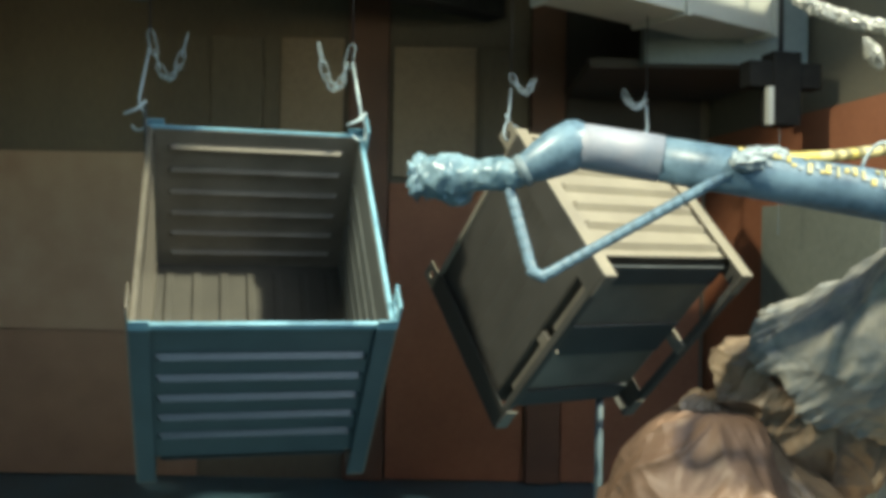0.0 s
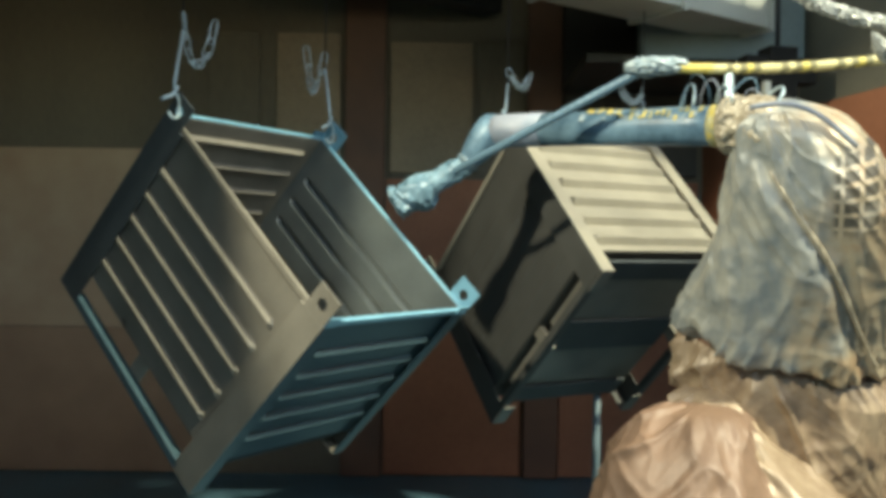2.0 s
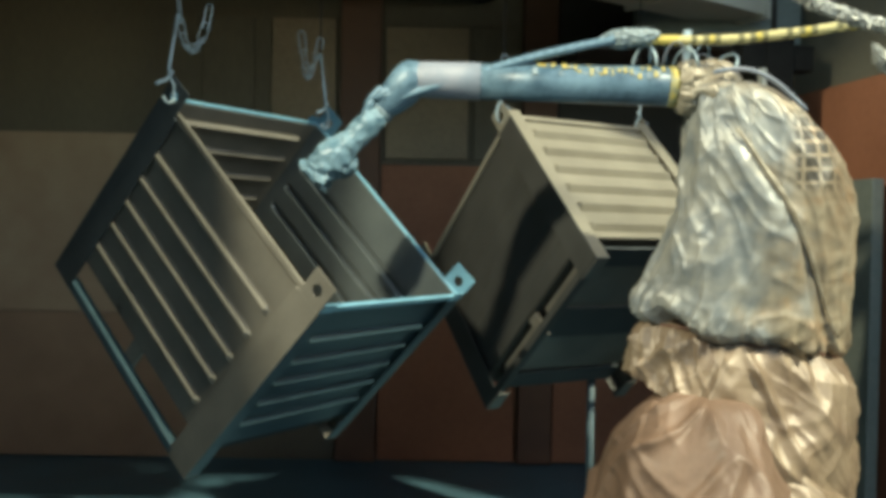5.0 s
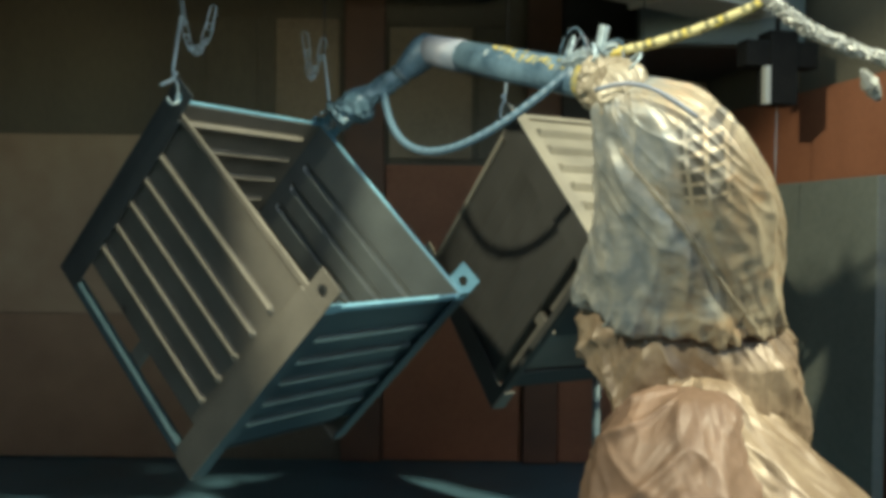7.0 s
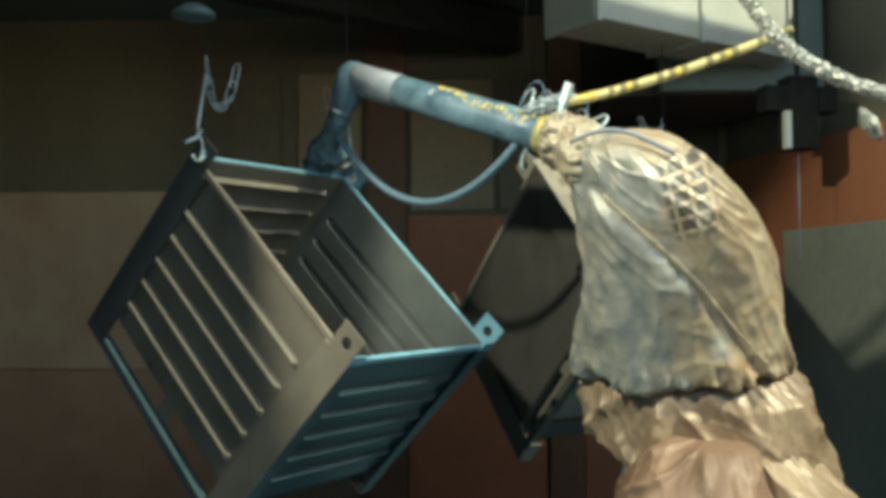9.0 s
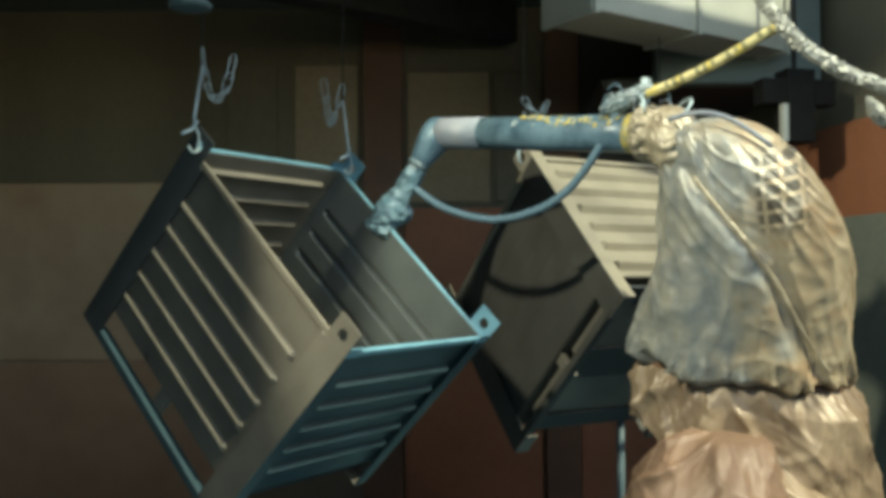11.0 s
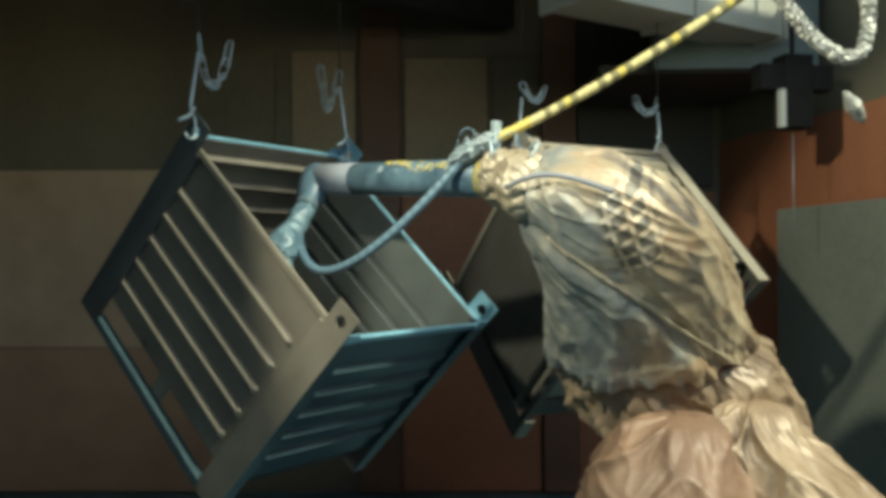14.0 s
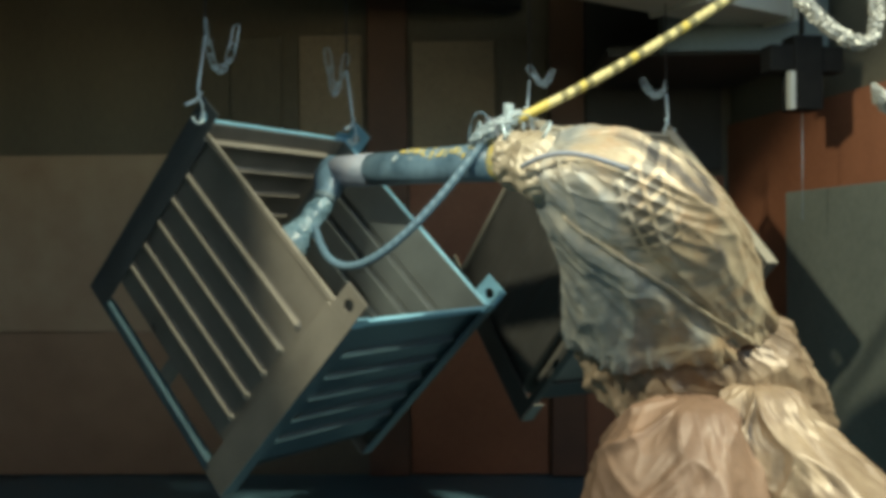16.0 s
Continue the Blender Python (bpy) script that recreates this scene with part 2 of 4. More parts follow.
BACK = 6.2
structure("floor", (-4.6, -1.7, -0.1), (4.6, BACK + 0.2, 0), FLOOR, "blue-grey painted booth floor with overspray")
wall_back = structure("wall_back", (-4.6, BACK, 0), (4.6, BACK + 0.15, 3.4), BOOTH, "dim brown sheet-metal back wall of the paint booth")
# left, behind and near walls are unseen, added to hold back sky light
structure("wall_left", (-4.75, -1.7, 0), (-4.6, BACK, 3.4), BOOTH, "unseen dim brown side wall, added to hold back sky light")
structure("wall_behind", (-4.6, -1.85, 0), (4.6, -1.7, 2.5), BOOTH, "unseen low wall behind the viewer, added to limit sky light")
wall_right = structure("wall_right", (0, -0.12, 0), (2.35, 0, 2.36), REDWALL, "orange-brown side panel wall of the booth", pose(2.21, 3.9, 0, 0, 0, 100.7))
structure("wall_near", (4.6, -1.7, 0), (4.75, BACK, 3.4), BOOTH, "unseen plain wall beside the robot, added to hold back sky light")
# ceiling; wide opening over robot and strip along duct are unseen, added for sun
def ceiling_sheet():
    bm = bmesh.new()
    # fourth sheet added to keep sun off the floor behind the crates
    for lo, hi in (((-4.6, -1.7), (OPEN[0], BACK)), ((OPEN[1], -1.7), (4.6, BACK)), ((OPEN[0], -1.7), (OPEN[1], OPEN[2])), ((OPEN[0], 2.95), (1.38, OPEN[3]))):
        box(bm, (*lo, 3.4), (*hi, 3.5))
    strip = pose(0.59, 4.04, 0, 0, 0, 35)
    hole = [strip @ Vector(p) for p in ((0.02, -0.66, 0), (1.62, -0.66, 0), (1.62, -0.2, 0), (0.3, -0.2, 0))]
    outer = [Vector(p) for p in ((OPEN[0], OPEN[3], 0), (OPEN[1], OPEN[3], 0), (OPEN[1], BACK, 0), (OPEN[0], BACK, 0))]
    sheet = bmesh.new()
    for ring in (outer, hole):
        vs = [sheet.verts.new((p.x, p.y, 3.4)) for p in ring]
        for k in range(4):
            sheet.edges.new((vs[k], vs[(k + 1) % 4]))
    bmesh.ops.triangle_fill(sheet, use_beauty=True, edges=sheet.edges[:])
    out = bmesh.ops.extrude_face_region(sheet, geom=sheet.faces[:])
    bmesh.ops.translate(sheet, vec=(0, 0, 0.1), verts=[g for g in out["geom"] if isinstance(g, bmesh.types.BMVert)])
    me = bpy.data.meshes.new("sheet")
    sheet.to_mesh(me)
    sheet.free()
    bm.from_mesh(me)
    bpy.data.meshes.remove(me)
    return bm


tagged(part("ceiling", ceiling_sheet(), CEIL), "dark grey booth ceiling with an added, unseen roof opening", "", "", "structure")


def wall_panel(name, x0, x1, z0, z1, material, label="", proud=0.04):
    """Sheet panel with a folded edge on the back wall."""
    return boxed(name, (x0, BACK - proud, z0), (x1, BACK - 0.002, z1), material, wall_back, label, 0.008)


wall_panel("red_panel", -0.38, 0.56, 0.01, 2.02, REDWALL, "rust-red sheet panel")
wall_panel("red_panel", 0.81, 1.74, 0.01, 2.02, REDWALL, "rust-red sheet panel")
wall_panel("dark_post", 0.57, 0.80, 0.01, 3.38, BROWN, "dark brown post", 0.09)
wall_panel("dark_post", -0.66, -0.39, 0.01, 3.38, BROWN, "dark brown post", 0.09)
wall_panel("beige_panel", -0.36, 0.2, 2.06, 2.95, BEIGE, "beige upper panel")
wall_panel("beige_panel", 0.24, 0.55, 2.06, 2.95, BOOTH, "brown upper panel")
wall_panel("beige_panel", -1.13, -0.70, 1.2, 3.0, BEIGE, "beige upper panel")
wall_panel("beige_panel", -1.60, -1.25, 0.9, 3.0, BOOTH, "brown upper panel")
wall_panel("brown_panel", -4.2, -1.66, 0.99, 2.2, RUST, "mottled rust-brown sheet panel with glow put into its colour")
wall_panel("brown_panel", -4.2, -1.66, 0.01, 0.985, DEEPRUST, "rust-brown sheet panel with shade put into its colour")
structure("green_grey_panel", (0, -0.06, 0), (1.05, 0, 1.85), GREENGREY, "green-grey screen panel before the side wall", pose(2.02, 4.2, 0, 0, 0, 100.7), 0.006)
structure("fascia", (1.08, 4.98, 2.61), (1.98, 5.1, 3.39), FASCIA, "blue-grey ceiling fascia", None, 0.01)
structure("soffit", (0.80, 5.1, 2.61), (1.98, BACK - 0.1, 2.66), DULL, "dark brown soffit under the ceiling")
structure("upper_side_panel", (0, -0.11, 2.362), (2.30, -0.01, 3.39), OLIVE, "olive-grey panel above the side wall", pose(2.21, 3.9, 0, 0, 0, 100.7), 0.004)
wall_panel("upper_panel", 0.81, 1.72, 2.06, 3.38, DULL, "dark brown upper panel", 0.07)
structure("beam", (0, -0.09, -0.12), (2.0, 0.09, 0.12), DARKSTEEL, "dark steel ceiling beam", pose(-1.25, 4.86, 3.24, 0, 0, 38), 0.006)


def air_duct():
    """Galvanised duct under the ceiling, with seams and a flange."""
    ob = empty("air_duct", pose(0.59, 4.04, 2.75, 0, 0, 35), "pale galvanised air duct under the ceiling", "air duct")
    boxed("duct_body", (0, 0, 0), (1.42, 0.34, 0.42), DUCT, ob, bevel=0.006)
    for x in (0.02, 0.71, 1.40):
        boxed("duct_flange", (x - 0.015, -0.018, -0.018), (x + 0.015, 0.358, 0.438), DUCT, ob, bevel=0.003)
    return ob


def trolley():
    """Black conveyor trolley block with a pale guide strip and a thin wire."""
    ob = empty("conveyor_trolley", pose(1.69, 4.6, 2.47, 0, 0, 12), "black conveyor trolley block with a pale strip", "conveyor trolley")
    boxed("cross_arm", (-0.2, -0.05, -0.06), (0.2, 0.05, 0.07), BLACK, ob, bevel=0.008)
    boxed("block", (-0.075, -0.062, -0.25), (0.08, 0.062, 0.12), BLACK, ob, bevel=0.008)
    boxed("guide_strip", (-0.105, -0.07, -0.25), (-0.076, -0.03, -0.062), DUCT, ob, "pale metal strip", bevel=0.003)
    piped("carrier_rod", [(0, 0, 0.12), (0, 0, 0.92)], 0.012, DARKSTEEL, ob)
    piped("wire", [(0.0, 0, -0.25), (0.0, 0, -0.8)], 0.0022, ZINC, ob, "", 6)
    return ob


def floor_pole():
    ob = empty("floor_pole", pose(0.80, 4.6, 0), "thin blue-grey steel pole standing on the floor", "pole")
    piped("tube", [(0, 0, 0.008), (0, 0, 1.05)], 0.02, POLE, ob, "", 16)
    boxed("foot", (-0.07, -0.07, 0), (0.07, 0.07, 0.008), POLE, ob, bevel=0.002)
    return ob


air_duct()
trolley()
floor_pole()

# ---- crates ----
CW, CD, CH = 0.80, 0.99, 0.865
DECK = 0.735          # depth of the box below its rim


def sheet_profile(depth, first, pitch, half, slope, rise, count):
    """Outline of a ribbed sheet: (across, down) pairs from rim to deck."""
    out = [(0.0, 0.0)]
    for i in range(count):
        z = first + pitch * i
        out += [(0.0, z - half - slope), (rise, z - half), (rise, z + half), (0.0, z + half + slope)]
    return out + [(0.0, depth)]


def ribbed_wall(length, depth, first, pitch, half, slope, rise, count=5, last=0.072, thick=0.004):
    """Ribbed wall along x from 0 to length, outside at +y, rim at z 0; the ribs stop short of the ends."""
    bm = bmesh.new()
    prof = sheet_profile(depth, first, pitch, half, slope, rise, count)
    stops = [(0.0, 0.0), (0.055, 0.0), (0.072, 1.0), (length - last, 1.0), (length - last + 0.017, 0.0), (length, 0.0)]
    grids = []
    for off in (0.0, -thick):
        grids.append([[bm.verts.new((x, a * k + off, -z)) for a, z in prof] for x, k in stops])
    for g in grids:
        for c0, c1 in zip(g, g[1:]):
            for j in range(len(prof) - 1):
                bm.faces.new((c0[j], c0[j + 1], c1[j + 1], c1[j]))
    g, h = grids
    for j in (0, -1):
        for i in range(len(stops) - 1):
            bm.faces.new((g[i][j], g[i + 1][j], h[i + 1][j], h[i][j]))
    for i in (0, -1):
        for j in range(len(prof) - 1):
            bm.faces.new((g[i][j], g[i][j + 1], h[i][j + 1], h[i][j]))
    return bm


def lug_plate(bm, m):
    """Square plate with a round hole, 0.1 m, in the local xz plane, rising from z 0."""
    s, t, n, r = 0.105, 0.006, 24, 0.021
    outer = []
    for k in range(n):
        w = 2 * math.pi * k / n
        c, q = math.cos(w), math.sin(w)
        f = 1 / max(abs(c), abs(q))
        outer.append((c * f * s / 2, q * f * s / 2))
    rings = []
    for y in (-t / 2, t / 2):
        rings.append(([bm.verts.new((x, y, z + s / 2)) for x, z in outer],
                      [bm.verts.new((math.cos(2 * math.pi * k / n) * r, y, math.sin(2 * math.pi * k / n) * r + s / 2)) for k in range(n)]))
    (o0, i0), (o1, i1) = rings
    for k in range(n):
        l = (k + 1) % n
        for quad in ((o0[k], o0[l], i0[l], i0[k]), (o1[k], i1[k], i1[l], o1[l]), (o0[k], o1[k], o1[l], o0[l]), (i0[k], i0[l], i1[l], i1[k])):
            bm.faces.new(quad)
    bmesh.ops.transform(bm, matrix=m, verts=[v for ring in rings for half in ring for v in half])


def crate(name, m, label, fresh=True):
    """Open ribbed steel crate, hung by its rear rim: the middle of that rim is the origin, the front lies towards -y."""
    ob = empty(name, m, label, "metal crate", "hanging crates")
    w = CW / 2
    side = 0.1
    blue, rim = (BLUECRATE, RIM) if fresh else (SHADECRATE, LITCRATE)
    # walls
    for nm, mm, ln in (("rear_wall", pose(w, 0, 0, 0, 0, 180) @ Matrix.Scale(-1, 4, (0, 1, 0)), CW),
                       ("front_wall", pose(-w, -CD, 0) @ Matrix.Scale(-1, 4, (0, 1, 0)), CW),
                       ("side_wall", pose(-w, 0, 0, 0, 0, -90) @ Matrix.Scale(-1, 4, (0, 1, 0)), CD),
                       ("right_wall", pose(w, 0, 0, 0, 0, -90), CD)):
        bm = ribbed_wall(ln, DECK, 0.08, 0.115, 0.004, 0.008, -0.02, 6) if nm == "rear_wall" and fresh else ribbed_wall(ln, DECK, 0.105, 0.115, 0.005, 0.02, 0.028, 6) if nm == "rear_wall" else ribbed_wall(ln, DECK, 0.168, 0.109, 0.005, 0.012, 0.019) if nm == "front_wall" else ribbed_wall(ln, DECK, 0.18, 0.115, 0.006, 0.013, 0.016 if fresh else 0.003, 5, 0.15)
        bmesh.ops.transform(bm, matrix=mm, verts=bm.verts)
        part("side_wall" if nm == "right_wall" else nm, bm, blue if nm == "front_wall" else BLUEGREY if nm == "right_wall" and fresh else CRATE if fresh else LITCRATE if nm == "rear_wall" else SHADECRATE, ob, "wet blue-painted ribbed wall" if nm == "front_wall" and fresh else "")
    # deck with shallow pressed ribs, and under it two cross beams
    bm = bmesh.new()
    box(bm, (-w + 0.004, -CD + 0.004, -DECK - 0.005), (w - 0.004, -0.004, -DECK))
    deck = part("deck", bm, DECKMAT, ob, "dark deck with shade put into its colour")
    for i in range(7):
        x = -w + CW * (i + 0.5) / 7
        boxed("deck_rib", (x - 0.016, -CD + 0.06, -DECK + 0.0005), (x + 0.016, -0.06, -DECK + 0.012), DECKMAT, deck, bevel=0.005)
    for y, h in ((-0.07, 0.055), (-CD / 2, 0.10), (-CD + 0.07, 0.055)):
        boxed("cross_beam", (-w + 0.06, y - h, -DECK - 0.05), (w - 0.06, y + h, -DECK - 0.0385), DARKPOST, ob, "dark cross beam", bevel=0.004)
    for y in (-0.285, -CD + 0.285):
        boxed("base_panel", (-w + 0.05, y - 0.155, -DECK - 0.038), (w - 0.05, y + 0.155, -DECK - 0.0055), CRATE, ob, bevel=0.004)
    # rim angle on four sides
    r = 0.008
    for a, b in (((-w, 0), (w, 0)), ((w, 0), (w, -CD)), ((w, -CD), (-w, -CD)), ((-w, -CD), (-w, 0))):
        ox, oy = (a[0] + b[0]) / CW * 0.009, ((a[1] + b[1]) / CD + 1) * 0.009
        lo = (min(a[0], b[0]) - r + ox, min(a[1], b[1]) - r + oy, -0.018)
        hi = (max(a[0], b[0]) + r + ox, max(a[1], b[1]) + r + oy, 0.008)
        boxed("rim_bar", lo, hi, (CRATE if fresh else SHADECRATE) if a[0] == b[0] == -w else rim, ob, bevel=0.005)
    # corner posts: folded angles that run on as feet
    for sx in (-1, 1):
        for y0, sy in ((0, 1), (-CD, -1)):
            bm = bmesh.new()
            x0 = sx * w
            a, b = x0 + sx * 0.018, x0 - sx * 0.045
            box(bm, (min(a, b), min(y0 + sy * 0.018, y0 + sy * 0.024), -CH), (max(a, b), max(y0 + sy * 0.018, y0 + sy * 0.024), -0.012), 0.002)
            c, d = y0 + sy * 0.024, y0 - sy * side
            post = part("corner_post", bm, blue if sy < 0 else CRATE if fresh else LITCRATE, ob)
            boxed("side_flange", (min(a, a + sx * 0.006), min(c, d), -CH), (max(a, a + sx * 0.006), max(c, d), -0.012), DARKPOST if sy > 0 and fresh else CRATE if fresh else SHADECRATE, post, "flange with shade put into its colour" if sy > 0 and fresh else "", 0.002)
            bm = bmesh.new()
            lug_plate(bm, pose(a + sx * 0.003, y0 - sy * 0.03, -0.012, 0, 0, 90))
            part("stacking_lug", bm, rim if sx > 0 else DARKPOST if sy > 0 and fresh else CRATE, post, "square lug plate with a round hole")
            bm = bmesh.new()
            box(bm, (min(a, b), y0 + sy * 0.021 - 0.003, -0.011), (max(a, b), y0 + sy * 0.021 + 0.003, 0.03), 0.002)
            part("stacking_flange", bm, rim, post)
            boxed("foot_plate", (min(a, b), min(c, d), -CH - 0.006), (max(a, b), max(c, d), -CH), CRATE, post, bevel=0.002)
    # skid rail under each side, with a middle foot
    for sx in (-1, 1):
        x = sx * (w + 0.004)
        boxed("skid_rail", (x - 0.02, -CD + 0.08, -CH), (x + 0.02, -0.08, -CH + 0.035), blue, ob, bevel=0.004)
        boxed("middle_foot", (x - sx * 0.03 - 0.012, -CD / 2 - 0.03, -CH), (x - sx * 0.03 + 0.012, -CD / 2 + 0.03, -DECK - 0.006), CRATE, ob, bevel=0.004)
    return ob


def link_ring(bm, m, l=0.021, r=0.0145, wire=0.0021):
    pts = arc((0, 0, l), r, 0, math.pi, 6, (1, 0, 0), (0, 0, 1)) + arc((0, 0, -l), r, math.pi, 2 * math.pi, 6, (1, 0, 0), (0, 0, 1))
    tube(bm, [m @ p for p in pts + pts[:1]], wire, 6, False)


def hanger(name, side, label, rod, drop, lean):
    """Rod with a hook through the lug, and a loose loop of chain at its upper end. Origin at the lug's hole."""
    ob = empty(name, Matrix(), label, "hanging hook", "crate hangers")
    top = Vector((side * lean, 0, rod))
    pts = arc((0, 0, 0.0), 0.024, -math.pi * 0.95, 0, 8, (1, 0, 0), (0, 0, 1)) + [Vector((0.022, 0, 0.04)), Vector((0.004, 0, 0.07)), Vector((0, 0, 0.1)), top]
    piped("rod", pts, 0.0055, ZINC, ob, seg=8)
    piped("wing_pin", [(-0.055, 0.0, 0.035), (-0.01, 0, 0.055), (0.025, 0.01, 0.09)], 0.007, ZINC, ob, seg=8)
    # chain: from the rod's eye down in a loop and up again
    n, last = 9, None
    for i in range(n):
        u = i / (n - 1)
        p = top + Vector((side * (0.002 + 0.135 * u), 0.012 * math.sin(u * 5), 0.055 - drop * (1 - abs(2 * u - 1) ** 2.0)))
        if last is not None:
            d = p - last
            q = d.to_track_quat("Z", "Y").to_matrix().to_4x4()
            bm = bmesh.new()
            link_ring(bm, Matrix.Translation((p + last) / 2) @ q @ pose(0, 0, 0, 0, 0, 70 * (i % 2) + 10), l=max(0.006, d.length / 2 - 0.002))
            part("chain_link", bm, ZINC, ob)
        last = p
    piped("hanger_wire", [top, top + Vector((0, 0, 1.38 - rod))], 0.003, DARKSTEEL, ob, seg=6)
    return ob


TILT = 44.2
C1 = Vector((-0.74, 3.58, 2.01))
C2 = Vector((0.67, 4.28, 2.08))
crate_turning = crate("metal_crate", pose(*C1, TILT, 0, 14.6), "grey ribbed steel crate with wet blue-grey paint, hung tilted on hooks")
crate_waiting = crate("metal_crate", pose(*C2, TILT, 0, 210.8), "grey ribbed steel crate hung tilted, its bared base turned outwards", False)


def lug_place(c, yaw, sx):
    turn = pose(*c, TILT, 0, yaw)
    return turn @ Vector((sx * (CW / 2 + 0.021), -0.03, 0.04))


def hanger_pose(c, yaw, sx):
    p = lug_place(c, yaw, sx) + pose(0, 0, 0, 0, 0, yaw) @ Vector((-0.025 if c is C1 else 0, 0, 0))
    return pose(p.x, p.y, p.z, 0, 0, yaw)


hooks_turning = [hanger("hanging_hook", side, "thin zinc hook rod with a loose chain, holding the crate", 0.29, 0.165, 0.035) for side in (1, -1)]
piped("swivel_cap", [(-0.02, 0, 0.48), (-0.02, 0, 0.485), (-0.02, 0, 0.5), (-0.02, 0, 0.53)], [0.06, 0.075, 0.075, 0.03], POLE, hooks_turning[0], "round blue-grey swivel cap", 28)
for sx in (1, -1):
    hook = hanger("hanging_hook", -sx, "thin zinc hook rod with a loose chain, blue with overspray", 0.215, 0.07, 0.01)
    hook.matrix_basis = hanger_pose(C2, 210.8, sx)


def rotator():
    """Dark round swivel above the turning crate, with its spreader bar."""
    ob = empty("crate_swivel", pose(C1.x, C1.y, 3.18), "dark swivel with a spreader bar above the crate", "swivel")
    piped("swivel_body", [(0, 0, -0.02), (0, 0, 0.0), (0, 0, 0.10), (0, 0, 0.215)], [0.06, 0.085, 0.085, 0.04], DARKSTEEL, ob, "", 24)
    boxed("spreader_bar", (-0.42, -0.03, -0.075), (0.42, 0.03, -0.022), DARKSTEEL, ob, bevel=0.006)
    return ob


rotator()
# ---- painting robot ----
BASE = Vector((1.10, 3.2, 0.0))
robot = empty("painting_robot", Matrix.Translation(BASE), "painting robot in crumpled tan covers with a blue oversprayed arm", "robot")


def loft(sections, n, fold, caps=True, slope=0.0):
    """Skin through elliptical sections (z, xmin, xmax, half depth); fold(u, w, z) pushes the skin along its normal; slope tips the lower edge."""
    bm = bmesh.new()
    rings = []
    for i, (z, x0, x1, d) in enumerate(sections):
        ring = []
        for k in range(n):
            w = 2 * math.pi * k / n
            c, s = math.cos(w), math.sin(w)
            f = fold(i / (len(sections) - 1), w, z)
            x = (x0 + x1) / 2 + c * ((x1 - x0) / 2 + f)
            ring.append(bm.verts.new((x, s * (d + f), z + 0.3 * f * math.sin(w * 3 + z * 9) - slope * (x + 0.28) * max(0.0, min(1.0, (-0.15 - z) / 0.5)) + (slope * 0.22 * noise.noise(Vector((c * 2.3, s * 2.3, 1.7))) + slope * 0.1 * noise.noise(Vector((c * 6, s * 6, 4.7)))) * max(0.0, min(1.0, (-0.45 - z) / 0.22)))))
        rings.append(ring)
    for r0, r1 in zip(rings, rings[1:]):
        for k in range(n):
            bm.faces.new((r0[k], r0[(k + 1) % n], r1[(k + 1) % n], r1[k]))
    if caps:
        bm.faces.new(rings[0])
        bm.faces.new(rings[-1])
    return bm


def dense(keys, n):
    """Sections between the key sections, evenly spaced along their chain, eased."""
    out = []
    for i in range(n):
        f = i / (n - 1) * (len(keys) - 1)
        j = min(int(f), len(keys) - 2)
        u = f - j
        p0, p1, p2, p3 = keys[max(j - 1, 0)], keys[j], keys[j + 1], keys[min(j + 2, len(keys) - 1)]
        out.append(tuple(0.5 * (2 * b + (c - a) * u + (2 * a - 5 * b + 4 * c - d) * u * u + (3 * b - a - 3 * c + d) * u ** 3)
                         for a, b, c, d in zip(p0, p1, p2, p3)))
    return out


def crease(x, y, z):
    """Sharp crumple ridges between -1 and 1."""
    n = math.sqrt(noise.noise(Vector((x, y, z))) ** 2 + 0.0012)
    return 1 - 4 * n ** 0.7 if n < 0.35 else -1.0


def drape(w, z, slant, around, down, seed):
    """Cloth folds that run down the skin and slant round it: crests from 0 to 1, with broad valleys."""
    a = w + slant * z + 0.35 * noise.noise(Vector((math.cos(w) * 1.7 + seed, math.sin(w) * 1.7, z * 3.1)))
    n = noise.noise(Vector((math.cos(a) * around + seed, math.sin(a) * around - seed, z * down + seed * 0.7)))
    return max(0.0, 1 - 2.6 * math.sqrt(n * n + 0.0006)) ** 1.6


def near(v, mid, wide):
    return math.exp(-((v - mid) / wide) ** 2)


def flap_line(z):
    """Where the edge of the cover's flap runs, from the cuff down to the tie."""
    return 0.03 + 0.62 * (-z - 0.08) + 0.012 * math.sin(z * 13)


